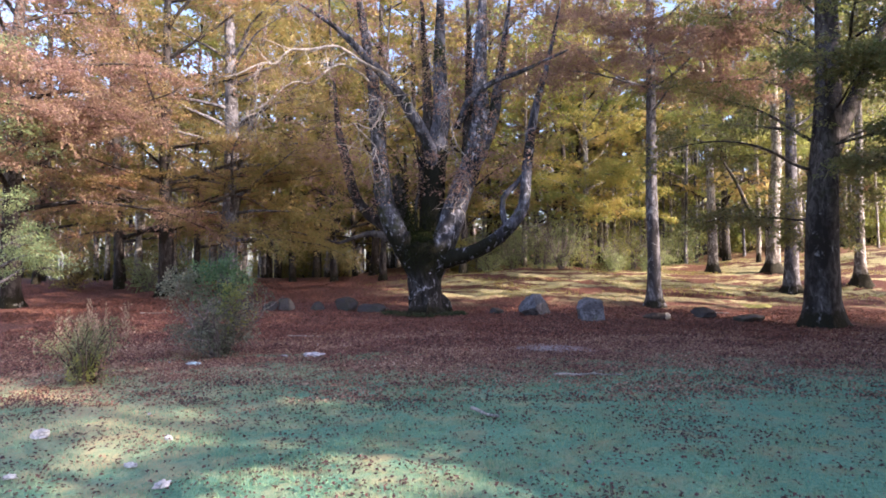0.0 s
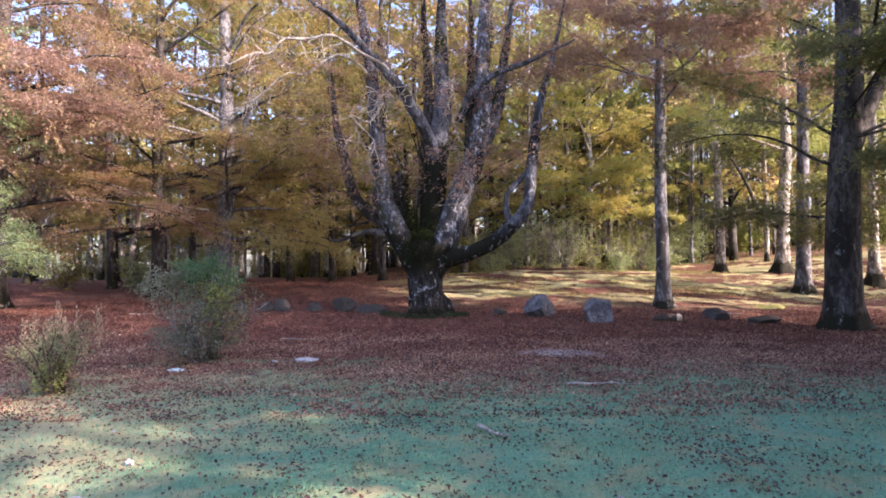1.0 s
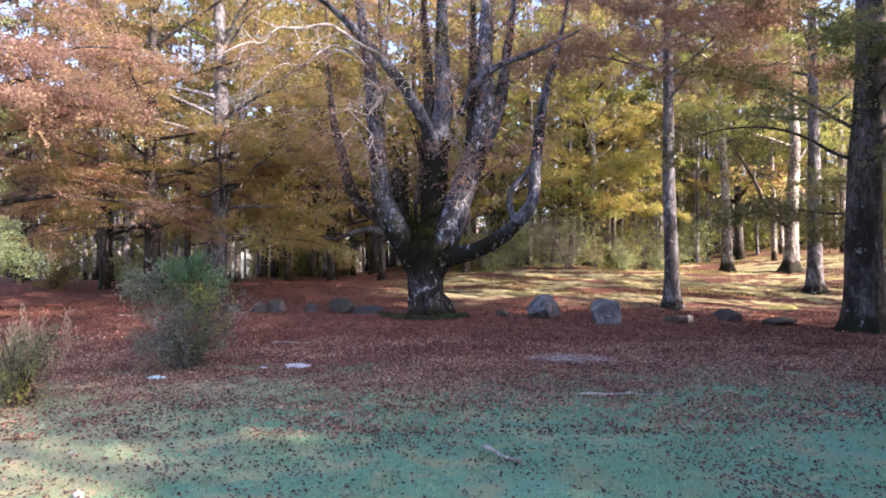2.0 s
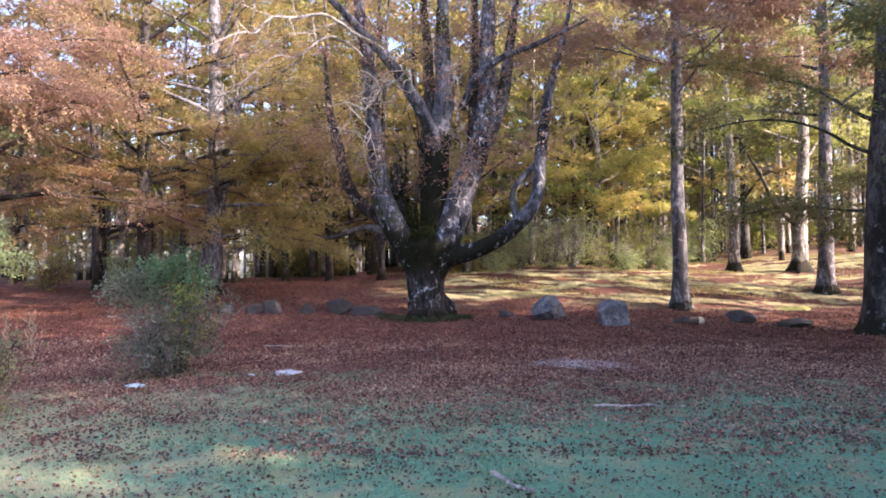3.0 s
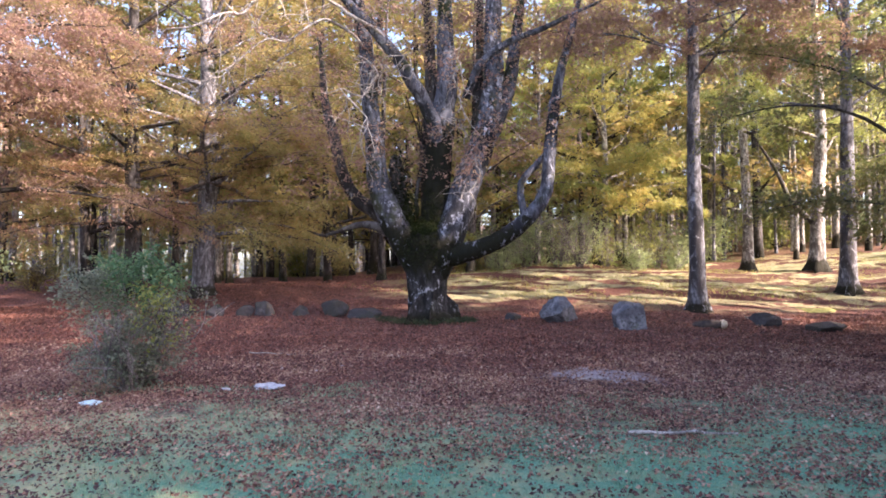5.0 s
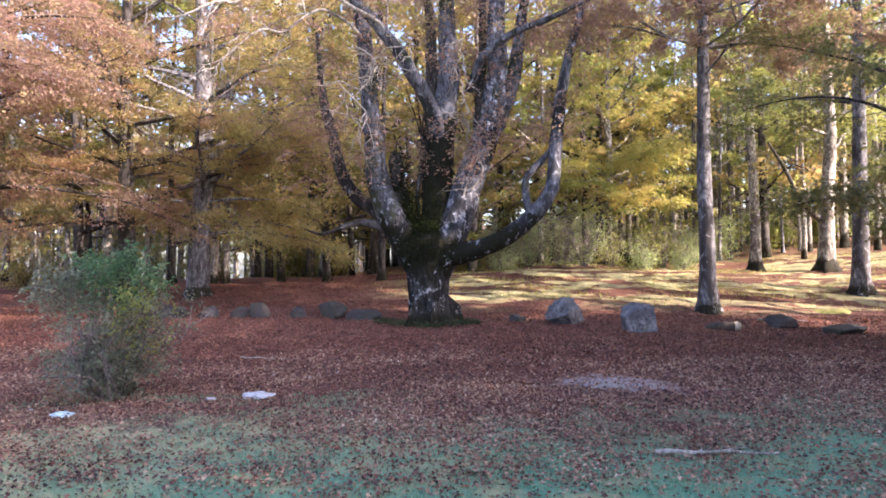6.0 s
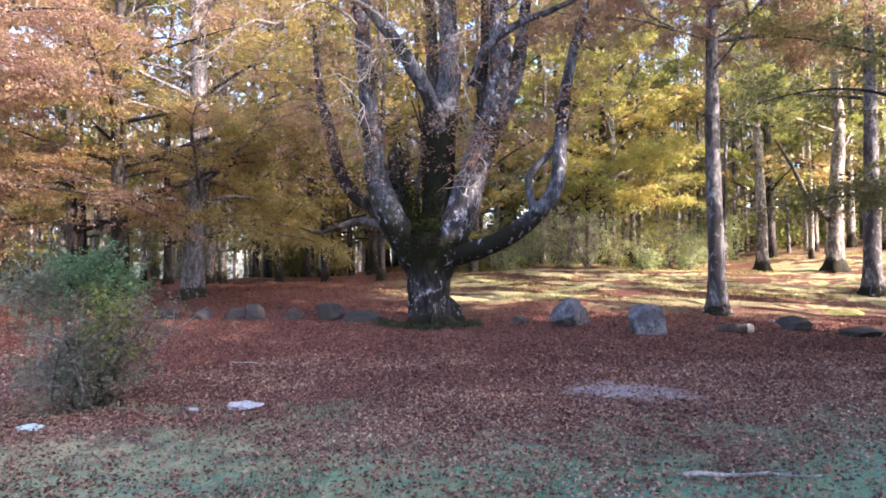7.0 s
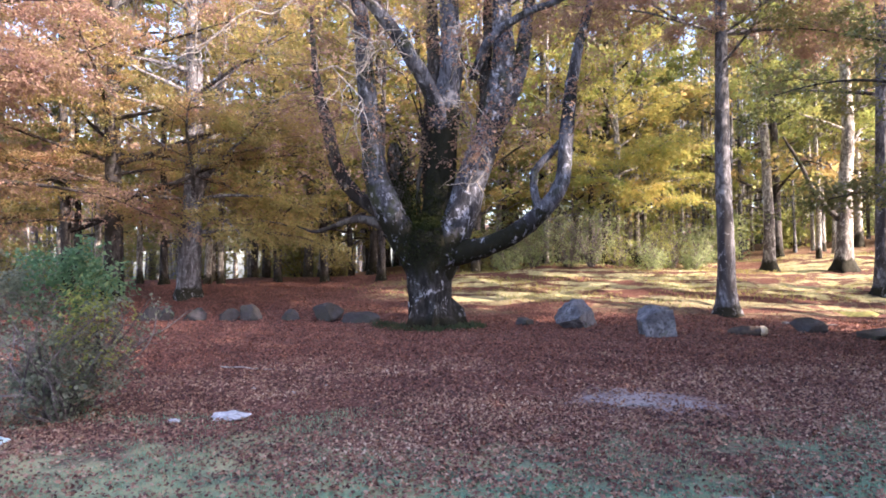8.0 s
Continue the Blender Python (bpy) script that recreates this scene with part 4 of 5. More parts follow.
def far_wood():
    rng = np.random.default_rng(8)
    spots = []

    def put(k, x, y, scale=1.0):
        spots.append((k, x, y, scale))

    # stems that stand clear between the great beech and the right-hand group
    for k, x, y in ((4, 24.5, 46, ), (4, 27.0, 43), (0, 22.0, 48), (4, 14.0, 50), (0, 18.5, 47), (4, 29.5, 40), (0, 31.0, 47), (4, 11.5, 54), (4, 21.5, 41.5),
                    (2, -3.4, 34.5), (1, -6.5, 36.5), (1, 1.2, 37.0), (2, -6.2, 43), (2, -8.0, 46), (3, -3.0, 47), (2, -14.5, 36), (1, -9.6, 39), (2, -4.8, 52), (3, -17.5, 33), (2, -20.0, 38), (3, -25, 30),
                    (0, 5.5, 41.5), (1, 9.0, 44.5), (0, 12.6, 47.0), (0, 3.0, 45.5), (1, 0.5, 48), (0, 4.0, 52), (1, 7.5, 49), (3, -12.5, 44), (2, -24, 36), (3, -29, 37), (4, -16.5, 37.5), (4, -19.0, 35.5), (4, -22.0, 40.0), (0, -14.0, 41.0), (4, -25.0, 44.0), (4, -12.0, 37.0)):
        put(k, x, y, rng.uniform(0.95, 1.3))
    tries = 0
    while len(spots) < 78 and tries < 4000:
        tries += 1
        y = rng.uniform(46, 100)
        x = rng.uniform(-0.78 * y - 2, 0.78 * y + 2)
        if min((x - a[1]) ** 2 + (y - a[2]) ** 2 for a in spots) < (2.6 + (y - 44) * 0.055) ** 2:
            continue
        k = int(rng.choice(5, p=[0.3, 0.12, 0.13, 0.05, 0.4] if x > 2 else [0.12, 0.3, 0.33, 0.2, 0.05]))
        put(k, x, y, rng.uniform(0.95, 1.35))
    # unseen beeches added beside and behind the lawn to shade it and the clearing
    for k, x, y in ((5, 17.0, 4.3), (4, 17.0, 7.7), (5, 18.0, 11.0), (4, 20.0, 9.5), (5, 14.0, -9.0), (5, 16.0, -13.0),
                    (4, 44.0, 14.0), (4, 40.0, 30.0), (6, 24.0, 22.0), (6, 23.5, 27.0), (6, 31.0, 19.0), (6, 21.5, 18.5), (6, 19.8, 21.0), (6, 28.0, 20.5), (6, 26.0, 22.5), (6, 22.0, 25.0), (6, 30.0, 24.0), (6, 20.5, 23.5), (6, 23.0, 19.8), (6, 27.5, 18.6), (6, 25.0, 25.0)):
        put(k, x, y, rng.uniform(0.95, 1.1))
    put(5, 20.0, 14.0, 0.45)
    put(1, 3.2, 66.0, 1.3)
    # tall unseen rows, added to shade the floor on the left
    for x, y, scale in ((26.0, -2.4, 1.2), (26.0, 1.0, 1.25), (26.0, 4.4, 1.25), (26.5, 7.8, 1.25), (34.0, -8.0, 1.5), (34.0, -5.0, 1.5), (34.0, -1.7, 1.5), (34.0, 1.7, 1.5), (34.0, 5.1, 1.45), (36.0, 8.5, 1.2)):
        put(1, x, y, scale)
    # thin or dwarfed unseen beeches, placed to leave sunlit strips on the lawn
    for k, x, y, scale in ((4, 12.5, 1.9, 0.8), (4, 15.5, 0.2, 0.9), (4, 19.0, 1.2, 1.0), (4, 22.0, -1.5, 1.05), (4, 14.5, 4.8, 0.8), (4, 19.0, -1.6, 1.0), (4, 18.0, -10.4, 1.1), (4, 24.0, -13.8, 1.2), (4, 13.0, -7.8, 0.9), (4, 20.5, -2.2, 1.1), (5, 7.6, 4.6, 0.4), (5, 10.4, 3.0, 0.38), (4, 12.5, 0.6, 0.6), (4, 15.5, -0.4, 0.75), (6, 20.0, -5.5, 0.85), (6, 12.0, -4.0, 0.62), (6, 16.0, -6.2, 0.75), (4, 11.5, 3.3, 0.75), (4, 17.5, 0.4, 0.95), (4, 23.5, -3.8, 1.2), (4, 26.0, -5.4, 1.3), (6, 8.4, -1.1, 0.42), (6, 9.0, -1.6, 0.46)):
        put(k, x, y, scale)
    for _ in range(18):
        y = rng.uniform(48, 74)
        put(4, rng.uniform(0.36, 0.74) * y, y, rng.uniform(0.75, 0.95))
    for k, x, y, scale in ((2, 5.0, 58.0, 1.75), (1, 11.0, 60.0, 1.7), (2, -3.0, 60.0, 1.75), (2, 17.0, 61.0, 1.75), (1, -10.5, 61.0, 1.7), (2, 24.0, 60.0, 1.75), (1, 3.4, 47.0, 1.5), (0, 7.0, 50.5, 1.5), (1, 10.6, 47.5, 1.45), (2, -1.6, 42.0, 1.4), (1, -4.5, 40.0, 1.35), (1, -9.0, 43.5, 1.4), (1, -13.0, 48.0, 1.4), (0, 13.5, 52.0, 1.5), (2, -6.0, 50.0, 1.5), (6, -15.5, 41.0, 0.95), (6, -8.5, 45.0, 1.0), (6, -21.5, 43.0, 1.0), (6, -27.0, 41.0, 0.95), (6, -12.5, 36.5, 0.9), (6, -18.5, 37.0, 0.9), (6, -14.0, 48.0, 1.15), (6, -19.5, 52.0, 1.25), (6, -9.5, 54.0, 1.25), (6, -25.0, 50.0, 1.2), (1, 20.5, 44.0, 1.3), (0, 27.5, 47.0, 1.4)):
        put(k, x, y, scale)
    first = {}
    for k, x, y, s in spots:
        mat, bark, seed, tall, low_at, reach, label = KINDS[k]
        own = np.random.default_rng(int(abs(x) * 370 + abs(y) * 1010))
        m = pose(x, y, gz(x, y), 0, 0, own.uniform(0, 360)) @ Matrix.Diagonal((s, s, s * own.uniform(0.9, 1.1), 1))
        if k not in first:
            first[k] = beech("beech", x, y, tall, (0.20, 0.22, 0.19, 0.21, 0.16, 0.3, 0.22)[k], low_at, reach, mat, bark, seed, label, limbs=(14, 13, 13, 14, 11, 20, 9)[k], leaf=0.66 if k == 5 else 0.26, each=9 if k == 5 else 13, every=0.85, group=FAR, fine=False,
                             lean=((0.02, 0.01), (-0.03, 0.0), (0.04, 0.02), (-0.02, 0.03), (0.015, 0.0), (0.0, 0.0), (0.01, 0.0))[k])
        else:
            copy_thing(first[k], m)


far_wood()


def curtain():
    """The closed wood far behind: stems and foliage too dense to count."""
    rng = np.random.default_rng(5)
    stems, crown = Geo(), Geo()
    for _ in range(250):
        y = rng.uniform(85, 125)
        x = rng.uniform(-110, 110)
        z = gz(x, y)
        h = rng.uniform(21, 31)
        tube(stems, [(x, y, z - 0.5), (x + rng.normal(0, 0.2), y, z + h * 0.5), (x + rng.normal(0, 0.4), y, z + h)], [0.3, 0.2, 0.05], 5)
        n = 32
        c = np.array([x, y, z]) + np.stack([rng.normal(0, 2.4, n), rng.normal(0, 2.0, n), rng.uniform(0.3 if x > 8 else 7.0, h, n)], 1)
        sprays(crown, c, rng.normal(0, 1, (n, 3)) * np.array([1, 1, 0.3]), 9, 2.4, 2.0, 0.92, rng, 0.6)
    pale = Geo()
    for k in range(210):
        y = rng.uniform(44, 86) if k % 3 else rng.uniform(52, 86)
        x = y * rng.uniform(0.30, 0.86) if k % 3 else y * rng.uniform(-0.75, 0.02)
        z, h, lean = gz(x, y), rng.uniform(14, 22), rng.normal(0, 0.5)
        r = rng.uniform(0.08, 0.17)
        tube(pale if rng.uniform() < 0.55 else stems, [(x, y, z - 0.4), (x, y, z + 0.5), (x + lean * 0.3, y, z + h * 0.4), (x + lean, y + rng.normal(0, 0.3), z + h)], [r * 1.5, r, r * 0.85, 0.03], 6)
    ob = new("pale_far_stems", pale.mesh("pale_far_stems"))
    ob.data.materials.append(BARK_PALE)
    tagged(ob, "thin pale stems standing close in the wood", "trees", kind="stuff")
    ob = new("far_stems", stems.mesh("far_stems"))
    ob.data.materials.append(BARK)
    tagged(ob, "dim stems of the dense far wood", "trees", kind="stuff")
    ob = new("far_foliage", crown.mesh("far_foliage", False))
    ob.data.materials.append(OLIVE)
    tagged(ob, "olive and gold foliage of the far wood", "foliage", kind="stuff")


curtain()


# ---- bushes ----
def bush(name, x, y, height, spread, mat, label, seed, stems=14, each=14, leaf=0.08, fan=0.35, group="", bare=0.0, twig=TWIG, up=1.0, tiers=5, coarse=False, bend=0.16):
    rng = np.random.default_rng(seed)
    ob = thing(name, x, y, gz(x, y), label, "shrub", group)
    twigs, crown = Geo(), Geo()
    centres, ways = [], []
    for i in range(stems):
        a = rng.uniform(0, 6.28)
        r = rng.uniform(0.2, 1.0)
        d = np.array([math.cos(a) * r * spread, math.sin(a) * r * spread, height * up * rng.uniform(0.6, 1.1)])
        path = wander([math.cos(a) * 0.1, math.sin(a) * 0.1, -0.05], d, np.linalg.norm(d), rng, 7, bend, 0.02, 0.12)
        k = 6 if coarse else 12
        tube(twigs, spline(path, k), np.linspace(0.012 + 0.006 * height, 0.006, k), 3 if coarse else 5)
        for _ in range(tiers):
            k = int(rng.integers(1, 7))
            w = wander(path[k], rng.normal(0, 1, 3) + np.array([0, 0, 0.25]), rng.uniform(0.2, 0.45) * spread, rng, 4, 0.3)
            tube(twigs, w, np.linspace(0.012 if coarse else 0.008, 0.004, 4), 3)
            if rng.uniform() > bare:
                for q in (1, 2, 3):
                    centres.append(w[q])
                    ways.append(w[q] - w[q - 1] + rng.normal(0, 0.05, 3))
    sprays(crown, np.array(centres), np.array(ways), each, fan, fan, leaf, rng, 0.7)
    tagged(part("stem_tangle", twigs, twig, ob), kind="stuff")
    part("foliage", crown, mat, ob, smooth=False)
    return ob


def clump(ob, mat, spots, each, leaf, seed, name="foliage", fan=0.3, label=""):
    """More leaves on a bush, in clumps of x, y, z, size, number of fans."""
    rng = np.random.default_rng(seed)
    g = Geo()
    for cx, cy, cz, s, n in spots:
        c = np.array([cx, cy, cz]) + rng.normal(0, s, (n, 3)) * np.array([1, 1, 0.6])
        sprays(g, c, rng.normal(0, 1, (n, 3)) * np.array([1, 1, 0.35]), each, fan, fan, leaf, rng, 0.7)
    return part(name, g, mat, ob, label, smooth=False)


def bushes():
    dog = bush("dog_rose_bush", -4.7, 12.7, 1.7, 0.62, GREY_GREEN, "straggly shrub, green on top with bare grey twigs below", 61, stems=26, each=6, leaf=0.055, fan=0.18, bare=0.4, tiers=9, twig=TWIG_GREY, bend=0.3)
    clump(dog, GREEN, [(0.1, 0, 1.86, 0.15, 50), (-0.12, 0, 1.70, 0.15, 40), (0.38, 0.05, 1.74, 0.12, 38), (0.58, 0, 1.58, 0.08, 20), (0.12, 0, 1.48, 0.18, 30), (-0.34, -0.05, 1.9, 0.07, 12), (0.26, 0, 2.04, 0.06, 9), (-0.02, 0, 1.24, 0.14, 18)], 9, 0.06, 62, label="green leaves at the top", fan=0.2)
    clump(dog, GREY_GREEN, [(-0.5, 0, 1.66, 0.12, 44), (-0.80, 0, 1.56, 0.1, 32), (-1.02, 0, 1.42, 0.08, 20), (-0.62, 0, 1.34, 0.12, 30), (-0.3, 0, 1.32, 0.14, 26), (-0.86, 0, 1.76, 0.06, 9), (0.58, -0.1, 1.38, 0.08, 14), (-0.78, 0, 1.14, 0.07, 9)], 9, 0.06, 64, label="pale grey-green leaves", fan=0.2)
    clump(dog, LIME, [(0.4, -0.1, 1.34, 0.12, 40), (0.36, -0.05, 1.08, 0.12, 32), (0.28, -0.2, 1.5, 0.13, 12), (0.5, -0.1, 0.72, 0.12, 14)], 9, 0.052, 63, label="yellowing leaves", fan=0.18)
    clump(dog, GREY_GREEN, [(0.0, 0, 1.08, 0.18, 44), (0.22, 0, 0.9, 0.17, 44), (-0.12, 0, 0.8, 0.18, 40), (0.5, 0, 0.78, 0.12, 20), (0.05, 0, 0.5, 0.17, 34), (0.32, 0, 0.4, 0.17, 34), (-0.35, 0, 0.56, 0.15, 30), (-0.6, 0, 0.4, 0.12, 22), (-0.82, 0, 0.66, 0.07, 9), (0.64, 0, 0.5, 0.09, 10), (0.1, 0, 0.2, 0.14, 18)], 9, 0.056, 58, label="dull grey-green lower leaves", fan=0.2)
    clump(dog, COPPER, [(-0.6, -0.1, 0.12, 0.14, 30), (-0.3, -0.15, 0.1, 0.13, 18), (0.5, -0.1, 0.5, 0.1, 8)], 8, 0.055, 65, label="rusty dead leaves at the foot", fan=0.16)
    rng = np.random.default_rng(60)
    for a, h, out in ((3.3, 1.5, 0.9), (2.9, 0.9, 0.95), (3.6, 0.55, 0.95), (0.2, 1.1, 0.7), (-0.5, 0.7, 0.7), (2.4, 1.75, 0.6), (3.0, 0.62, 1.1), (3.3, 0.42, 1.05), (0.1, 0.85, 0.8), (3.2, 1.2, 1.1)):
        g = Geo()
        tip = np.array([math.cos(a) * out, math.sin(a) * out * 0.5, h * 0.8])
        line = spline([(0, 0, -0.05), (*(tip[:2] * 0.25), h * 0.6), (*(tip[:2] * 0.65), h), tuple(tip)], 18)
        tube(g, line + rng.normal(0, 0.012, line.shape), np.linspace(0.014, 0.004, 18), 5)
        part("cane", g, TWIG_GREY, dog, "arching bare grey cane")
    weed = bush("tall_weed", -5.72, 9.85, 1.05, 0.28, WEED, "clump of tall weeds going to seed, yellow and green", 66, stems=46, each=6, leaf=0.038, fan=0.12, up=1.0, tiers=4, twig=TWIG)
    clump(weed, WEED, [(-0.25, 0, 0.55, 0.18, 60), (0.1, 0.1, 0.8, 0.17, 46), (0.2, 0, 0.5, 0.16, 30)], 11, 0.036, 67, label="grey-green leaves", fan=0.15)
    clump(weed, LIME, [(0.1, -0.16, 0.42, 0.09, 26), (0.05, -0.16, 0.2, 0.09, 20)], 9, 0.05, 68, label="yellow leaves", fan=0.14)
    clump(weed, COPPER, [(0.4, -0.1, 0.25, 0.15, 14), (-0.4, -0.1, 0.2, 0.15, 14)], 7, 0.05, 59, label="withered brown leaves", fan=0.14)
    rng = np.random.default_rng(69)
    for _ in range(18):
        plume = Geo()
        x0, h = rng.normal(0.08, 0.2), rng.uniform(0.8, 1.36)
        n = 34
        up = np.linspace(h - 0.4, h, n)
        c = np.stack([x0 + rng.normal(0, 0.025, n), rng.normal(0, 0.1) + rng.normal(0, 0.025, n), up], 1)
        leaves(plume, c, rng.normal(0, 0.4, (n, 3)) + np.array([0, 0, 1.0]), rng.normal(0, 1, (n, 3)), np.full(n, 0.07), np.full(n, 0.02), rng)
        part("seed_head", plume, PLUME, weed, "dry upright seed head", smooth=False)
    green = "understory bushes"
    rng = np.random.default_rng(70)
    for x, y, h, mat in ((2.8, 37.6, 1.3, SAGE), (4.4, 38.6, 2.2, SAGE), (6.2, 38.2, 3.0, SAGE), (7.3, 37.6, 3.8, SAGE), (9.2, 39.4, 2.4, LIME), (10.6, 38.4, 1.5, SAGE), (11.6, 39.8, 2.4, LIME), (12.8, 41.0, 3.4, LIME), (1.2, 38.6, 1.4, OLIVE), (2.4, 41.0, 3.0, SAGE), (14.4, 41.5, 2.0, SAGE), (13.2, 39.0, 1.2, SAGE),
                         (7.5, 43.0, 5.0, LIME), (-15.5, 32.0, 1.8, SAGE), (-19.5, 32.0, 1.8, OLIVE), (-22.5, 27.0, 2.4, GREEN), (-7.0, 44.0, 1.6, OLIVE), (-2.0, 44.0, 1.8, OLIVE), (-25.5, 29.5, 3.4, GREEN), (-13.0, 50.0, 1.8, OLIVE), (-20.0, 46.0, 2.0, OLIVE), (0.0, 52.0, 3.0, OLIVE), (-26.0, 44.0, 2.2, OLIVE)):
        bush("understory_bush", x, y, h, h * 0.55, mat, "pale leafy understory bush of twiggy stems" if mat in (SAGE, LIME) else "dark green leafy understory bush",
             int(rng.integers(1000)), stems=24, each=8, leaf=0.105, fan=0.5, group=green, tiers=6, coarse=True, bare=0.52, twig=TWIG_GREY if mat in (SAGE, LIME) else TWIG)


bushes()


def thicket():
    """Low growth that closes the view between the far stems."""
    rng = np.random.default_rng(77)
    kinds = [bush("understory_thicket", -30.0, 60.0, 4.2, 3.0, OLIVE, "dim olive thicket between far stems", 301, stems=20, each=12, leaf=0.26, fan=1.1, group="thickets", tiers=4, coarse=True, twig=BARK_PALE),
             bush("understory_thicket", 20.0, 52.0, 3.2, 2.6, LIME, "yellow-green thicket between far stems", 302, stems=20, each=12, leaf=0.24, fan=1.0, group="thickets", tiers=4, coarse=True, twig=BARK_PALE),
             bush("understory_thicket", 10.0, 50.0, 3.0, 2.4, SAGE, "pale twiggy thicket at the back of the clearing", 303, stems=20, each=10, leaf=0.2, fan=0.9, group="thickets", tiers=4, coarse=True, twig=BARK_PALE)]
    for k, x, y in [(0, x + rng.uniform(-1.5, 1.5), 62 + rng.uniform(-5, 5)) for x in np.arange(-44, 4, 11.0)] + [
            (0, -11.0, 49.0), (0, -16.0, 72.0), (0, -22.0, 76.0), (0, -28.0, 74.0), (0, -24.0, 66.0), (1, 25, 50), (1, 30, 53), (2, 35, 56), (1, 16, 56), (2, 28, 60), (1, 38, 50), (1, 40, 60), (2, 22, 58), (2, 5.5, 46), (2, 1.0, 44), (1, 12, 60), (2, 17.5, 45.5), (1, 33, 47)]:
        copy_thing(kinds[k], pose(x, y, gz(x, y), 0, 0, rng.uniform(0, 360)))


thicket()


# ---- stones ----
def stone(x, y, w, d, h, seed, label, turn=0.0, flat=0.0, mat=STONE, faces=()):
    """A weathered boulder: a ball cut by random planes, roughened, sunk a little into the leaves."""
    rng = np.random.default_rng(seed)
    bm = bmesh.new()
    bmesh.ops.create_icosphere(bm, subdivisions=4, radius=1.0)
    cuts = [(unit(rng.normal(0, 1, 3) * np.array([1, 1, 0.6 + flat])), rng.uniform(0.48, 0.72)) for _ in range(11 if not faces else 5)]
    cuts += [(unit(np.array(f[:3], float)), f[3]) for f in faces]
    for v in bm.verts:
        p = np.array(v.co)
        for n, k in cuts:
            over = p @ n - k
            if over > 0:
                p = p - n * over
        q = Vector(p)
        p = p * (1 + 0.05 * noise.noise(q * 2.2 + Vector((seed, 0, 0))) + 0.09 * noise.noise(q * 4.2 + Vector((0, seed, 0))) + 0.022 * noise.noise(q * 13))
        v.co = (p[0] * w * 0.74, p[1] * d * 0.74, p[2] * h * 0.86 + h * 0.34)
    me = bpy.data.meshes.new("boulder")
    bm.to_mesh(me)
    bm.free()
    for f in me.polygons:
        f.use_smooth = True
    me.materials.append(mat)
    ob = new("boulder", me)
    ob.matrix_basis = pose(x, y, gz(x, y) - 0.04, 0, 0, turn)
    return tagged(ob, label, "stone", "boulders along the edge of the leaves")


stone(4.98, 20.75, 1.02, 0.75, 0.86, 4, "upright flat-topped grey limestone boulder standing in fallen leaves", 0, faces=((0.12, -0.1, 1, 0.56), (-1, 0, 0.22, 0.60), (1, -0.1, 0.12, 0.60), (0.1, -1, 0.15, 0.55), (0.7, -0.3, 0.8, 0.72)))
stone(3.42, 22.1, 0.94, 0.85, 0.68, 9, "rounded grey limestone boulder with a shaded hollow", 0, faces=((0.8, -0.6, -0.1, 0.36), (0.3, -0.5, 0.9, 0.62), (-0.7, -0.4, 0.6, 0.66), (1, 0, 0.5, 0.58)))
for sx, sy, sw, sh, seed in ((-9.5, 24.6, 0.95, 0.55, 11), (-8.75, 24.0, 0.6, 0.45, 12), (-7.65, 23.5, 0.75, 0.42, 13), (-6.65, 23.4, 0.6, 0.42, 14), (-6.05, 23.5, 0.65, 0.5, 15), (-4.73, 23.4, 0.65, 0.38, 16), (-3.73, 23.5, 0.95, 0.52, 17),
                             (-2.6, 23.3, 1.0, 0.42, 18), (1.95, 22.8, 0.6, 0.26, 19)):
    stone(sx, sy, sw * 0.88, sw * 0.7, sh * 0.85, seed, "low boulder half sunk in fallen leaves, shade put into its colour", seed * 40, 0.0, STONE_SHADE)
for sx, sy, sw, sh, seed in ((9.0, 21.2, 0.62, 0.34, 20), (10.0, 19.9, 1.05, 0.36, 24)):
    stone(sx, sy, sw, sw * 0.7, sh, seed, "flat dark boulder sunk in leaves", seed * 25, 0.3, STONE_SHADE)


def moss_mound(x, y, w, d, h):
    """A low bright cushion of moss, humped and ragged."""
    geo = Geo()
    rings, sides = 14, 40
    a = np.linspace(0, 2 * math.pi, sides, endpoint=False)
    out = 1 + 0.2 * np.sin(3 * a + 1) + 0.12 * np.sin(5 * a + 2) + 0.06 * np.sin(11 * a)
    rows = []
    for k in range(rings + 1):
        r = k / rings
        px, py = x + np.cos(a) * r * w * out / 2, y + np.sin(a) * r * d * out / 2
        hump = 0.6 + 0.8 * patches(px, py, 2.5, 31)
        rows.append(np.stack([px, py, ground_height(px, py) + h * hump * (1 - r ** 2) - 0.02 * r], 1))
    j = np.arange(sides)
    geo.add(np.concatenate(rows), np.concatenate([np.stack([k * sides + j, (k + 1) * sides + j, (k + 1) * sides + (j + 1) % sides, k * sides + (j + 1) % sides], 1) for k in range(rings)]))
    ob = new("moss_cushion", geo.mesh("moss_cushion"))
    ob.data.materials.append(MOSS_BRIGHT)
    tagged(ob, "bright yellow-green moss cushion on the woodland floor", "moss")


moss_mound(13.1, 25.25, 1.5, 0.9, 0.12)


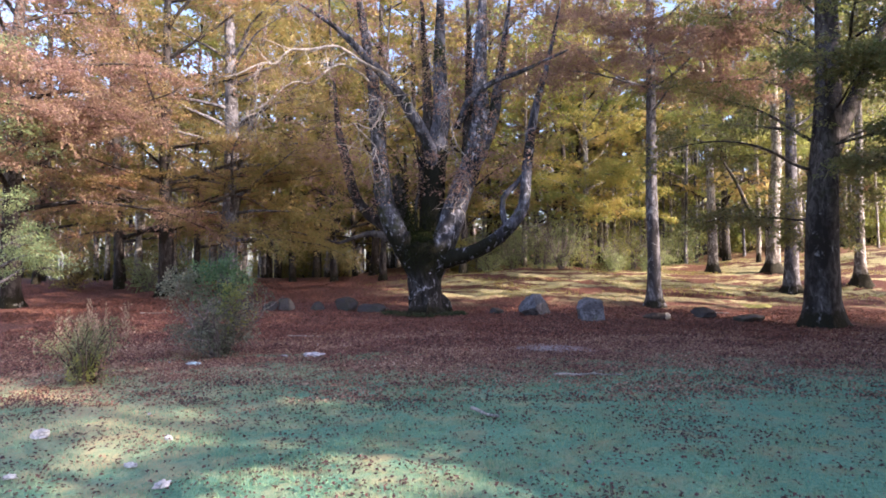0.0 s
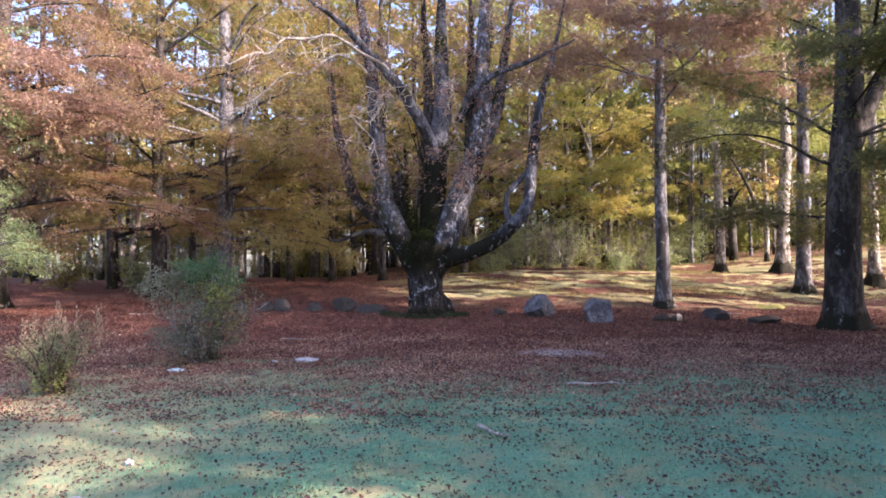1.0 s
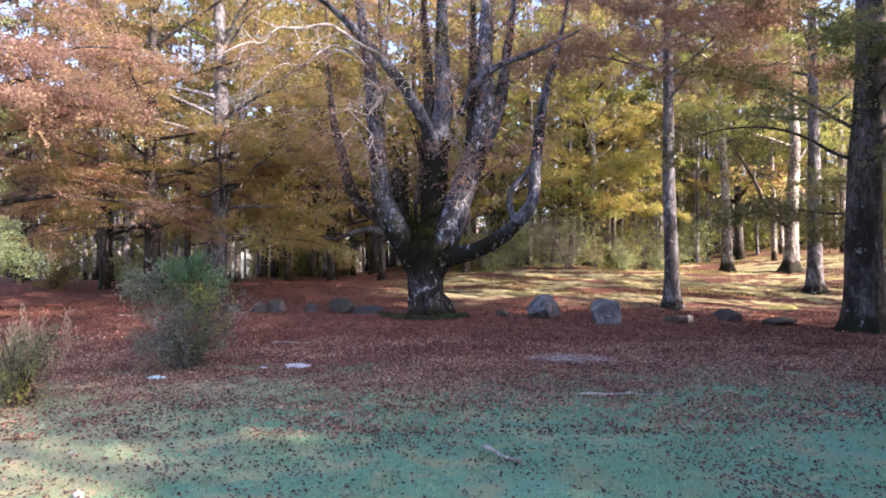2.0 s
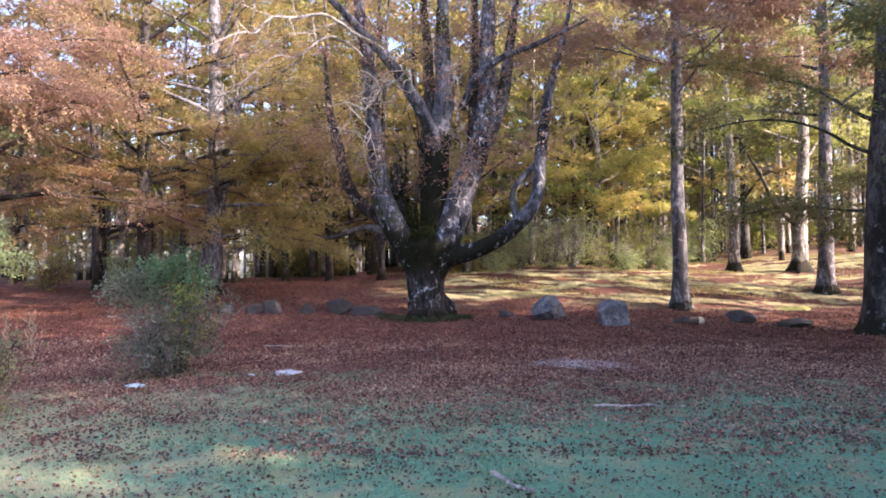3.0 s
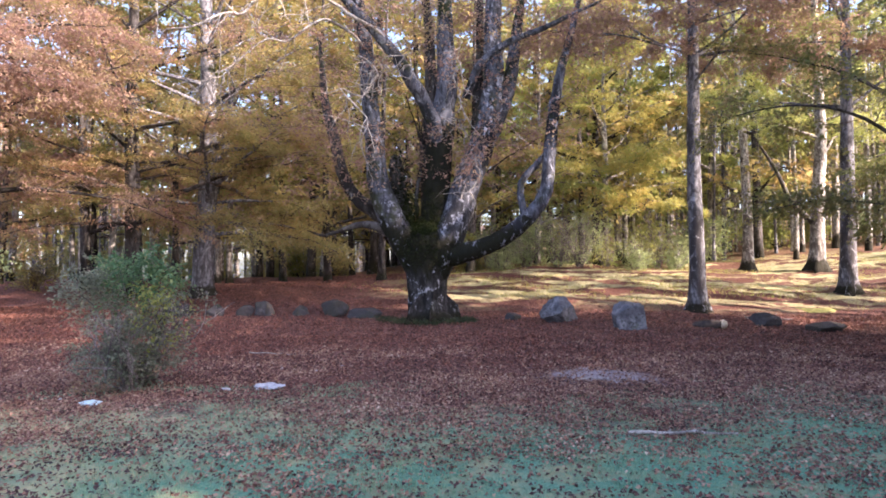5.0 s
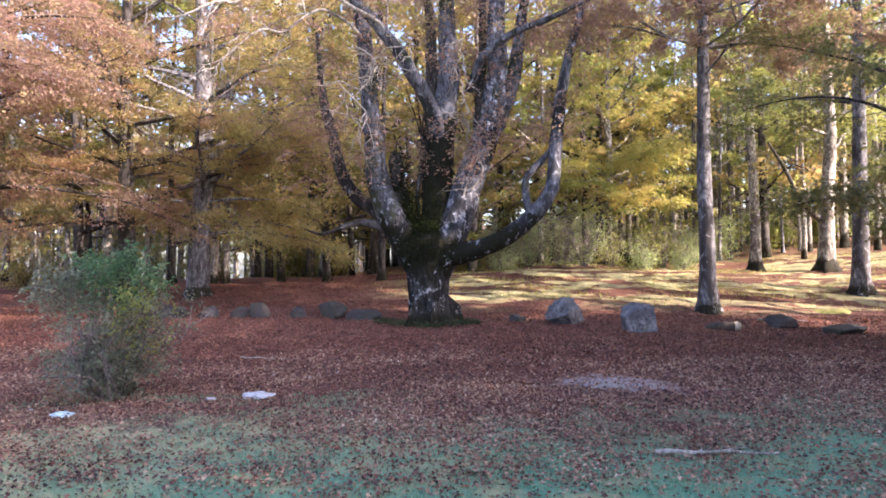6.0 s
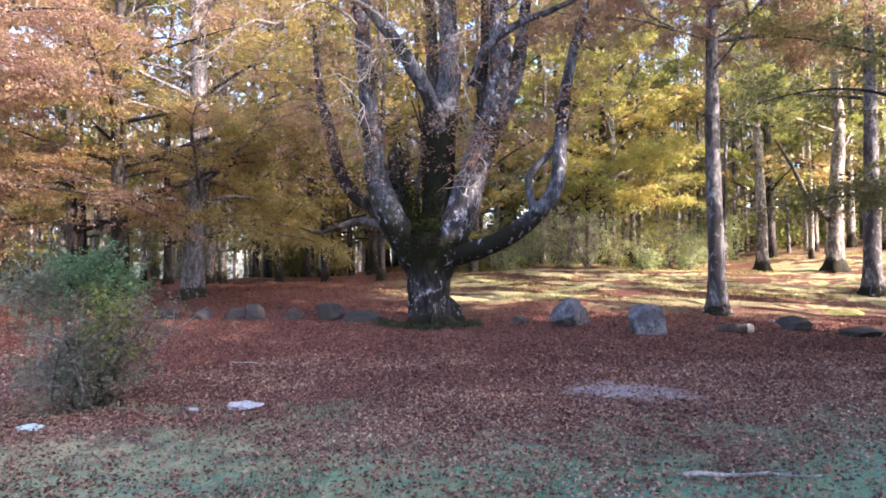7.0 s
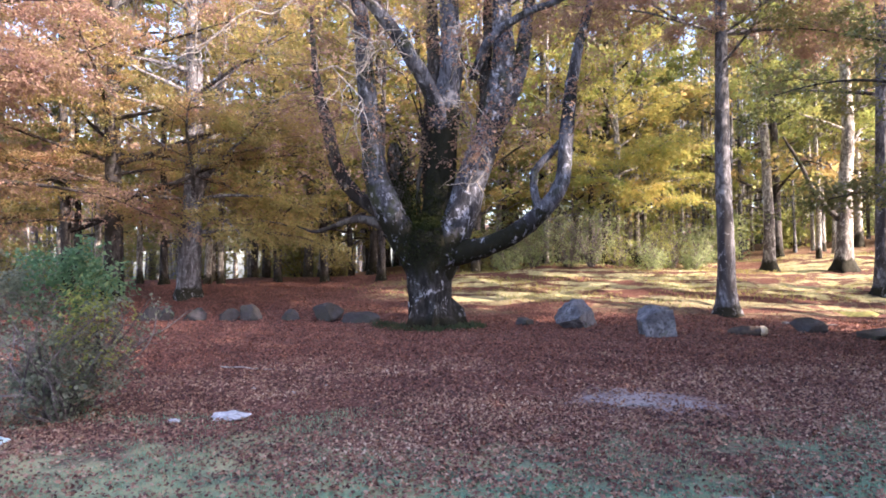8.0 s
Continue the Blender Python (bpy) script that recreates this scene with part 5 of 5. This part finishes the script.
# ---- fallen wood ----
def log(x, y):
    ob = thing("fallen_log", x, y, gz(x, y), "short dark rotting log with a pale broken end", "log", turn=-12)
    rng = np.random.default_rng(31)
    g = Geo()
    line = spline([(-0.3, 0.02, 0.03, 0.03), (-0.2, 0.05, 0.07, 0.09), (0.05, 0.0, 0.09, 0.125), (0.3, 0.02, 0.09, 0.12), (0.45, -0.02, 0.08, 0.11)], 18)
    tube(g, line[:, :3], line[:, 3], 14, None, 0.1, rng)
    part("log", g, LOG_BARK, ob)
    g = Geo()
    tube(g, [(0.43, -0.02, 0.09), (0.5, -0.02, 0.1), (0.58, -0.03, 0.09), (0.6, -0.03, 0.09)], [0.11, 0.12, 0.08, 0.005], 12, None, 0.16, rng)
    part("broken_end", g, CUT, ob, "pale splintered end")


log(7.05, 20.65)


def stick(x, y, length, radius, turn, seed, label, side=2):
    ob = thing("fallen_branch", x, y, gz(x, y), label, "branch", "fallen branches", turn=turn)
    rng = np.random.default_rng(seed)
    g = Geo()
    n = 9
    p = np.stack([np.linspace(-length / 2, length / 2, n), np.cumsum(rng.normal(0, length * 0.02, n)), radius + 0.012 + rng.uniform(0, 0.02, n)], 1)
    tube(g, spline(p, 22), np.linspace(radius, radius * 0.4, 22), 7, None, 0.08, rng)
    part("stem", g, DEADWOOD, ob)
    for _ in range(side):
        g = Geo()
        k = int(rng.integers(3, 7))
        w = wander(p[k], [0.6, rng.normal(0, 0.8), 0.12], length * 0.25, rng, 4, 0.2, 0.0, 0.1)
        tube(g, w, np.linspace(radius * 0.5, 0.003, 4), 5)
        part("side_twig", g, DEADWOOD, ob)


stick(2.33, 9.88, 1.08, 0.023, -3, 71, "long pale bare branch lying on the grass")
stick(0.5, 7.15, 0.5, 0.026, -54, 72, "short pale broken branch lying on the grass")
stick(2.2, 13.0, 0.6, 0.01, 6, 73, "thin dark twig lying beside bare earth", 1)
stick(-3.4, 15.85, 1.35, 0.012, -13, 74, "thin pale branch lying on fallen leaves", 1)
# pale wood laid here for the small lit streaks on the far left
stick(-10.6, 22.4, 1.0, 0.022, 2, 77, "long pale branch added in place of a lit streak on dark leaves", 1)
# added pale branch that stands for a strip of sunlit leaves
stick(9.75, 22.45, 1.3, 0.04, -40, 76, "thick pale branch added in place of a sunlit strip of leaves", 2)


# ---- litter left by visitors ----
def scrap(x, y, w, d, h, seed, mat, label, turn=0.0, name="paper_scrap"):
    """A crumpled sheet: a flattened ball with sharp random folds."""
    bm = bmesh.new()
    bmesh.ops.create_icosphere(bm, subdivisions=3, radius=1.0)
    shift = Vector((seed * 1.7, seed * 0.9, 0))
    for v in bm.verts:
        q = v.co.copy()
        fold = abs(noise.noise(q * 1.6 + shift)) * 0.8 + abs(noise.noise(q * 3.7 + shift)) * 0.45
        p = q * (0.78 + fold)
        v.co = (p.x * w * 0.5, p.y * d * 0.5, max(p.z, -0.25) * h * 0.62 + h * 0.12)
    me = bpy.data.meshes.new(name)
    bm.to_mesh(me)
    bm.free()
    me.materials.append(mat)
    ob = new(name, me)
    ob.matrix_basis = pose(x, y, gz(x, y) + 0.012, 0, 0, turn)
    return tagged(ob, label, "litter", "litter on the grass")


scrap(-2.66, 12.65, 0.36, 0.26, 0.09, 81, PAPER, "crumpled white paper lying on fallen leaves", 5)
scrap(-3.2, 12.35, 0.13, 0.11, 0.04, 82, PAPER, "small white paper scrap on leaves", 20)
scrap(-4.78, 11.75, 0.24, 0.18, 0.06, 83, PAPER_BLUE, "crumpled bluish plastic scrap on leaves", 8, "plastic_scrap")
scrap(-4.25, 6.5, 0.15, 0.11, 0.11, 84, PAPER, "crumpled white tissue on the grass", 40)
for wx, wy, ws, seed in ((-3.6, 7.55, 0.07, 85), (-2.85, 6.4, 0.12, 86), (-2.78, 5.5, 0.13, 87), (-3.75, 5.35, 0.12, 88), (-2.2, 4.85, 0.15, 89), (-5.4, 12.1, 0.07, 90), (-2.9, 14.2, 0.09, 91),
                         (-2.25, 13.9, 0.08, 92), (1.25, 5.3, 0.05, 93), (-1.9, 14.4, 0.06, 94)):
    scrap(wx, wy, ws * 0.85, ws * 0.55, ws * 0.36, seed, PAPER, "small white paper scrap on the ground", seed * 33)


# ---- fallen leaves and grass ----
def lawn_share(x, y):
    """How far the lawn shows: 1 on open grass, 0 under the leaves, with ragged tongues between."""
    drift = 5.0 * (patches(x, y, 0.45, 11) - 0.5) + 6.0 * (patches(x, y, 1.6, 12) - 0.5)
    return np.clip((11.2 - y + drift) / 2.4 + 0.5, 0, 1)


def fallen_leaves():
    rng = np.random.default_rng(101)
    near, edge, g = Geo(), Geo(), Geo()
    for n, x0, x1, y0, y1, size in ((130000, -11, 11, -2.5, 8.2, 0.038), (190000, -10.5, 10.5, 8.0, 14.0, 0.045), (68000, -12, 12, 14, 19, 0.058), (52000, -16, 16, 19, 28, 0.066), (12000, -12, 24, 27, 40, 0.085)):
        x, y = rng.uniform(x0, x1, n), rng.uniform(y0, y1, n)
        share = 1 - lawn_share(x, y)
        heap = patches(x, y, 0.8, 14) * 0.6 + patches(x, y, 3.0, 15) * 0.4
        ok = rng.uniform(0, 1, n) < np.maximum(share, np.clip((heap - 0.375) * 2.8, 0.18, 0.75))
        away = np.hypot((x - 2.3) * 0.95, ((y - 13.35) + (x - 2.3) * 0.3) * 1.25) + 2.0 * (patches(x, y, 1.8, 16) - 0.5)
        turf = np.clip((x + 3) / 4, 0, 1) * np.clip((y + 0.12 * x - 24.5) / 2, 0, 1)
        ok &= rng.uniform(0, 1, n) > turf * 0.88
        ok &= rng.uniform(0, 1, n) < np.clip((y + 2.5) / 4.5, 0, 1) * np.clip((24 - np.abs(x - 2)) / 8, 0, 1) * np.where(y < 8.2, np.clip((11 - np.abs(x)) / 5, 0, 1), 1)
        ok &= (away > 0.95) | (rng.uniform(0, 1, n) < 0.22)
        x, y = x[ok], y[ok]
        m = len(x)
        p = np.stack([x, y, ground_height(x, y) + rng.uniform(0.006, 0.03, m)], 1)
        ll = size * rng.uniform(0.55, 1.3, m)
        mix = rng.normal(0, 0.25, m) + 1.6 * (patches(x, y, 0.7, 18) - 0.5)
        kind = np.where((y - 8.0) / 3.0 + mix < 0, 0, np.where((y - 15.5) / 5.0 + mix < 0, 1, 2))
        axis, normal, wide = rng.normal(0, 1, (m, 3)) * np.array([1, 1, 0.25]), np.array([0, 0, 1.0]) + rng.normal(0, 0.5, (m, 3)), ll * rng.uniform(0.45, 0.75, m)
        for k, geo in enumerate((near, edge, g)):
            w = kind == k
            if w.any():
                leaves(geo, p[w], axis[w], normal[w], ll[w], wide[w], rng, 0.4)
    ob = new("fallen_leaves", g.mesh("fallen_leaves", False))
    ob.data.materials.append(LITTER)
    ob_edge = new("edge_leaves", edge.mesh("edge_leaves", False))
    ob_edge.data.materials.append(TAN)
    tagged(ob_edge, "tan and brown fallen leaves where lawn meets wood", "leaves", kind="stuff")
    ob_near = new("lawn_leaves", near.mesh("lawn_leaves", False))
    ob_near.data.materials.append(DAMP)
    tagged(ob_near, "dark damp fallen leaves scattered on the lawn", "leaves", kind="stuff")
    tagged(ob, "red-brown fallen beech leaves strewn over the ground", "leaves", kind="stuff")


def tussocks():
    """Dry grass in the sunny clearing."""
    rng = np.random.default_rng(103)
    n = 42000
    x, y = rng.uniform(-6, 26, n), rng.uniform(25, 44, n)
    keep = rng.uniform(0, 1, n) < np.clip((patches(x * 0.6, y, 0.7, 21) - 0.45) * 5, 0, 1) * np.clip((x + 5) / 6, 0, 1) * np.clip((y - 25) / 4, 0, 1)
    x, y = x[keep], y[keep]
    n = len(x)
    h = rng.uniform(0.05, 0.17, n)
    foot = np.stack([x, y, ground_height(x, y) - 0.01], 1)
    a = rng.uniform(0, 6.28, n)
    w = np.stack([np.cos(a), np.sin(a), 0 * a], 1) * 0.014
    tip = foot + np.stack([rng.normal(0, 0.5, n) * h, rng.normal(0, 0.5, n) * h, h], 1)
    g = Geo()
    g.add(np.stack([foot - w, foot + w, tip], 1).reshape(-1, 3), np.arange(3 * n).reshape(n, 3))
    ob = new("dry_grass", g.mesh("dry_grass", False))
    ob.data.materials.append(STRAW)
    tagged(ob, "pale dry grass in the sunny clearing", "grass", kind="stuff")


def grass():
    rng = np.random.default_rng(102)
    n = 210000
    y = rng.uniform(-1.5, 13.0, n)
    x = rng.normal(0, 4.6, n)
    ok = rng.uniform(0, 1, n) < lawn_share(x, y) * np.clip((y + 1.5) / 5.5, 0, 1)
    x, y = x[ok], y[ok]
    n = len(x)
    h = rng.uniform(0.018, 0.045, n) * (1 + 0.5 * np.sin(x * 3.1) * np.sin(y * 2.7))
    foot = np.stack([x, y, ground_height(x, y) - 0.004], 1)
    a = rng.uniform(0, 6.28, n)
    w = np.stack([np.cos(a), np.sin(a), 0 * a], 1) * 0.0045
    tip = foot + np.stack([rng.normal(0, 0.35, n) * h, rng.normal(0, 0.35, n) * h, h], 1)
    v = np.stack([foot - w, foot + w, tip], 1).reshape(-1, 3)
    g = Geo()
    g.add(v, np.arange(3 * n).reshape(n, 3))
    ob = new("grass", g.mesh("grass", False))
    ob.data.materials.append(BLADES)
    tagged(ob, "short blue-green lawn grass", "grass", kind="stuff")


fallen_leaves()
tussocks()
grass()
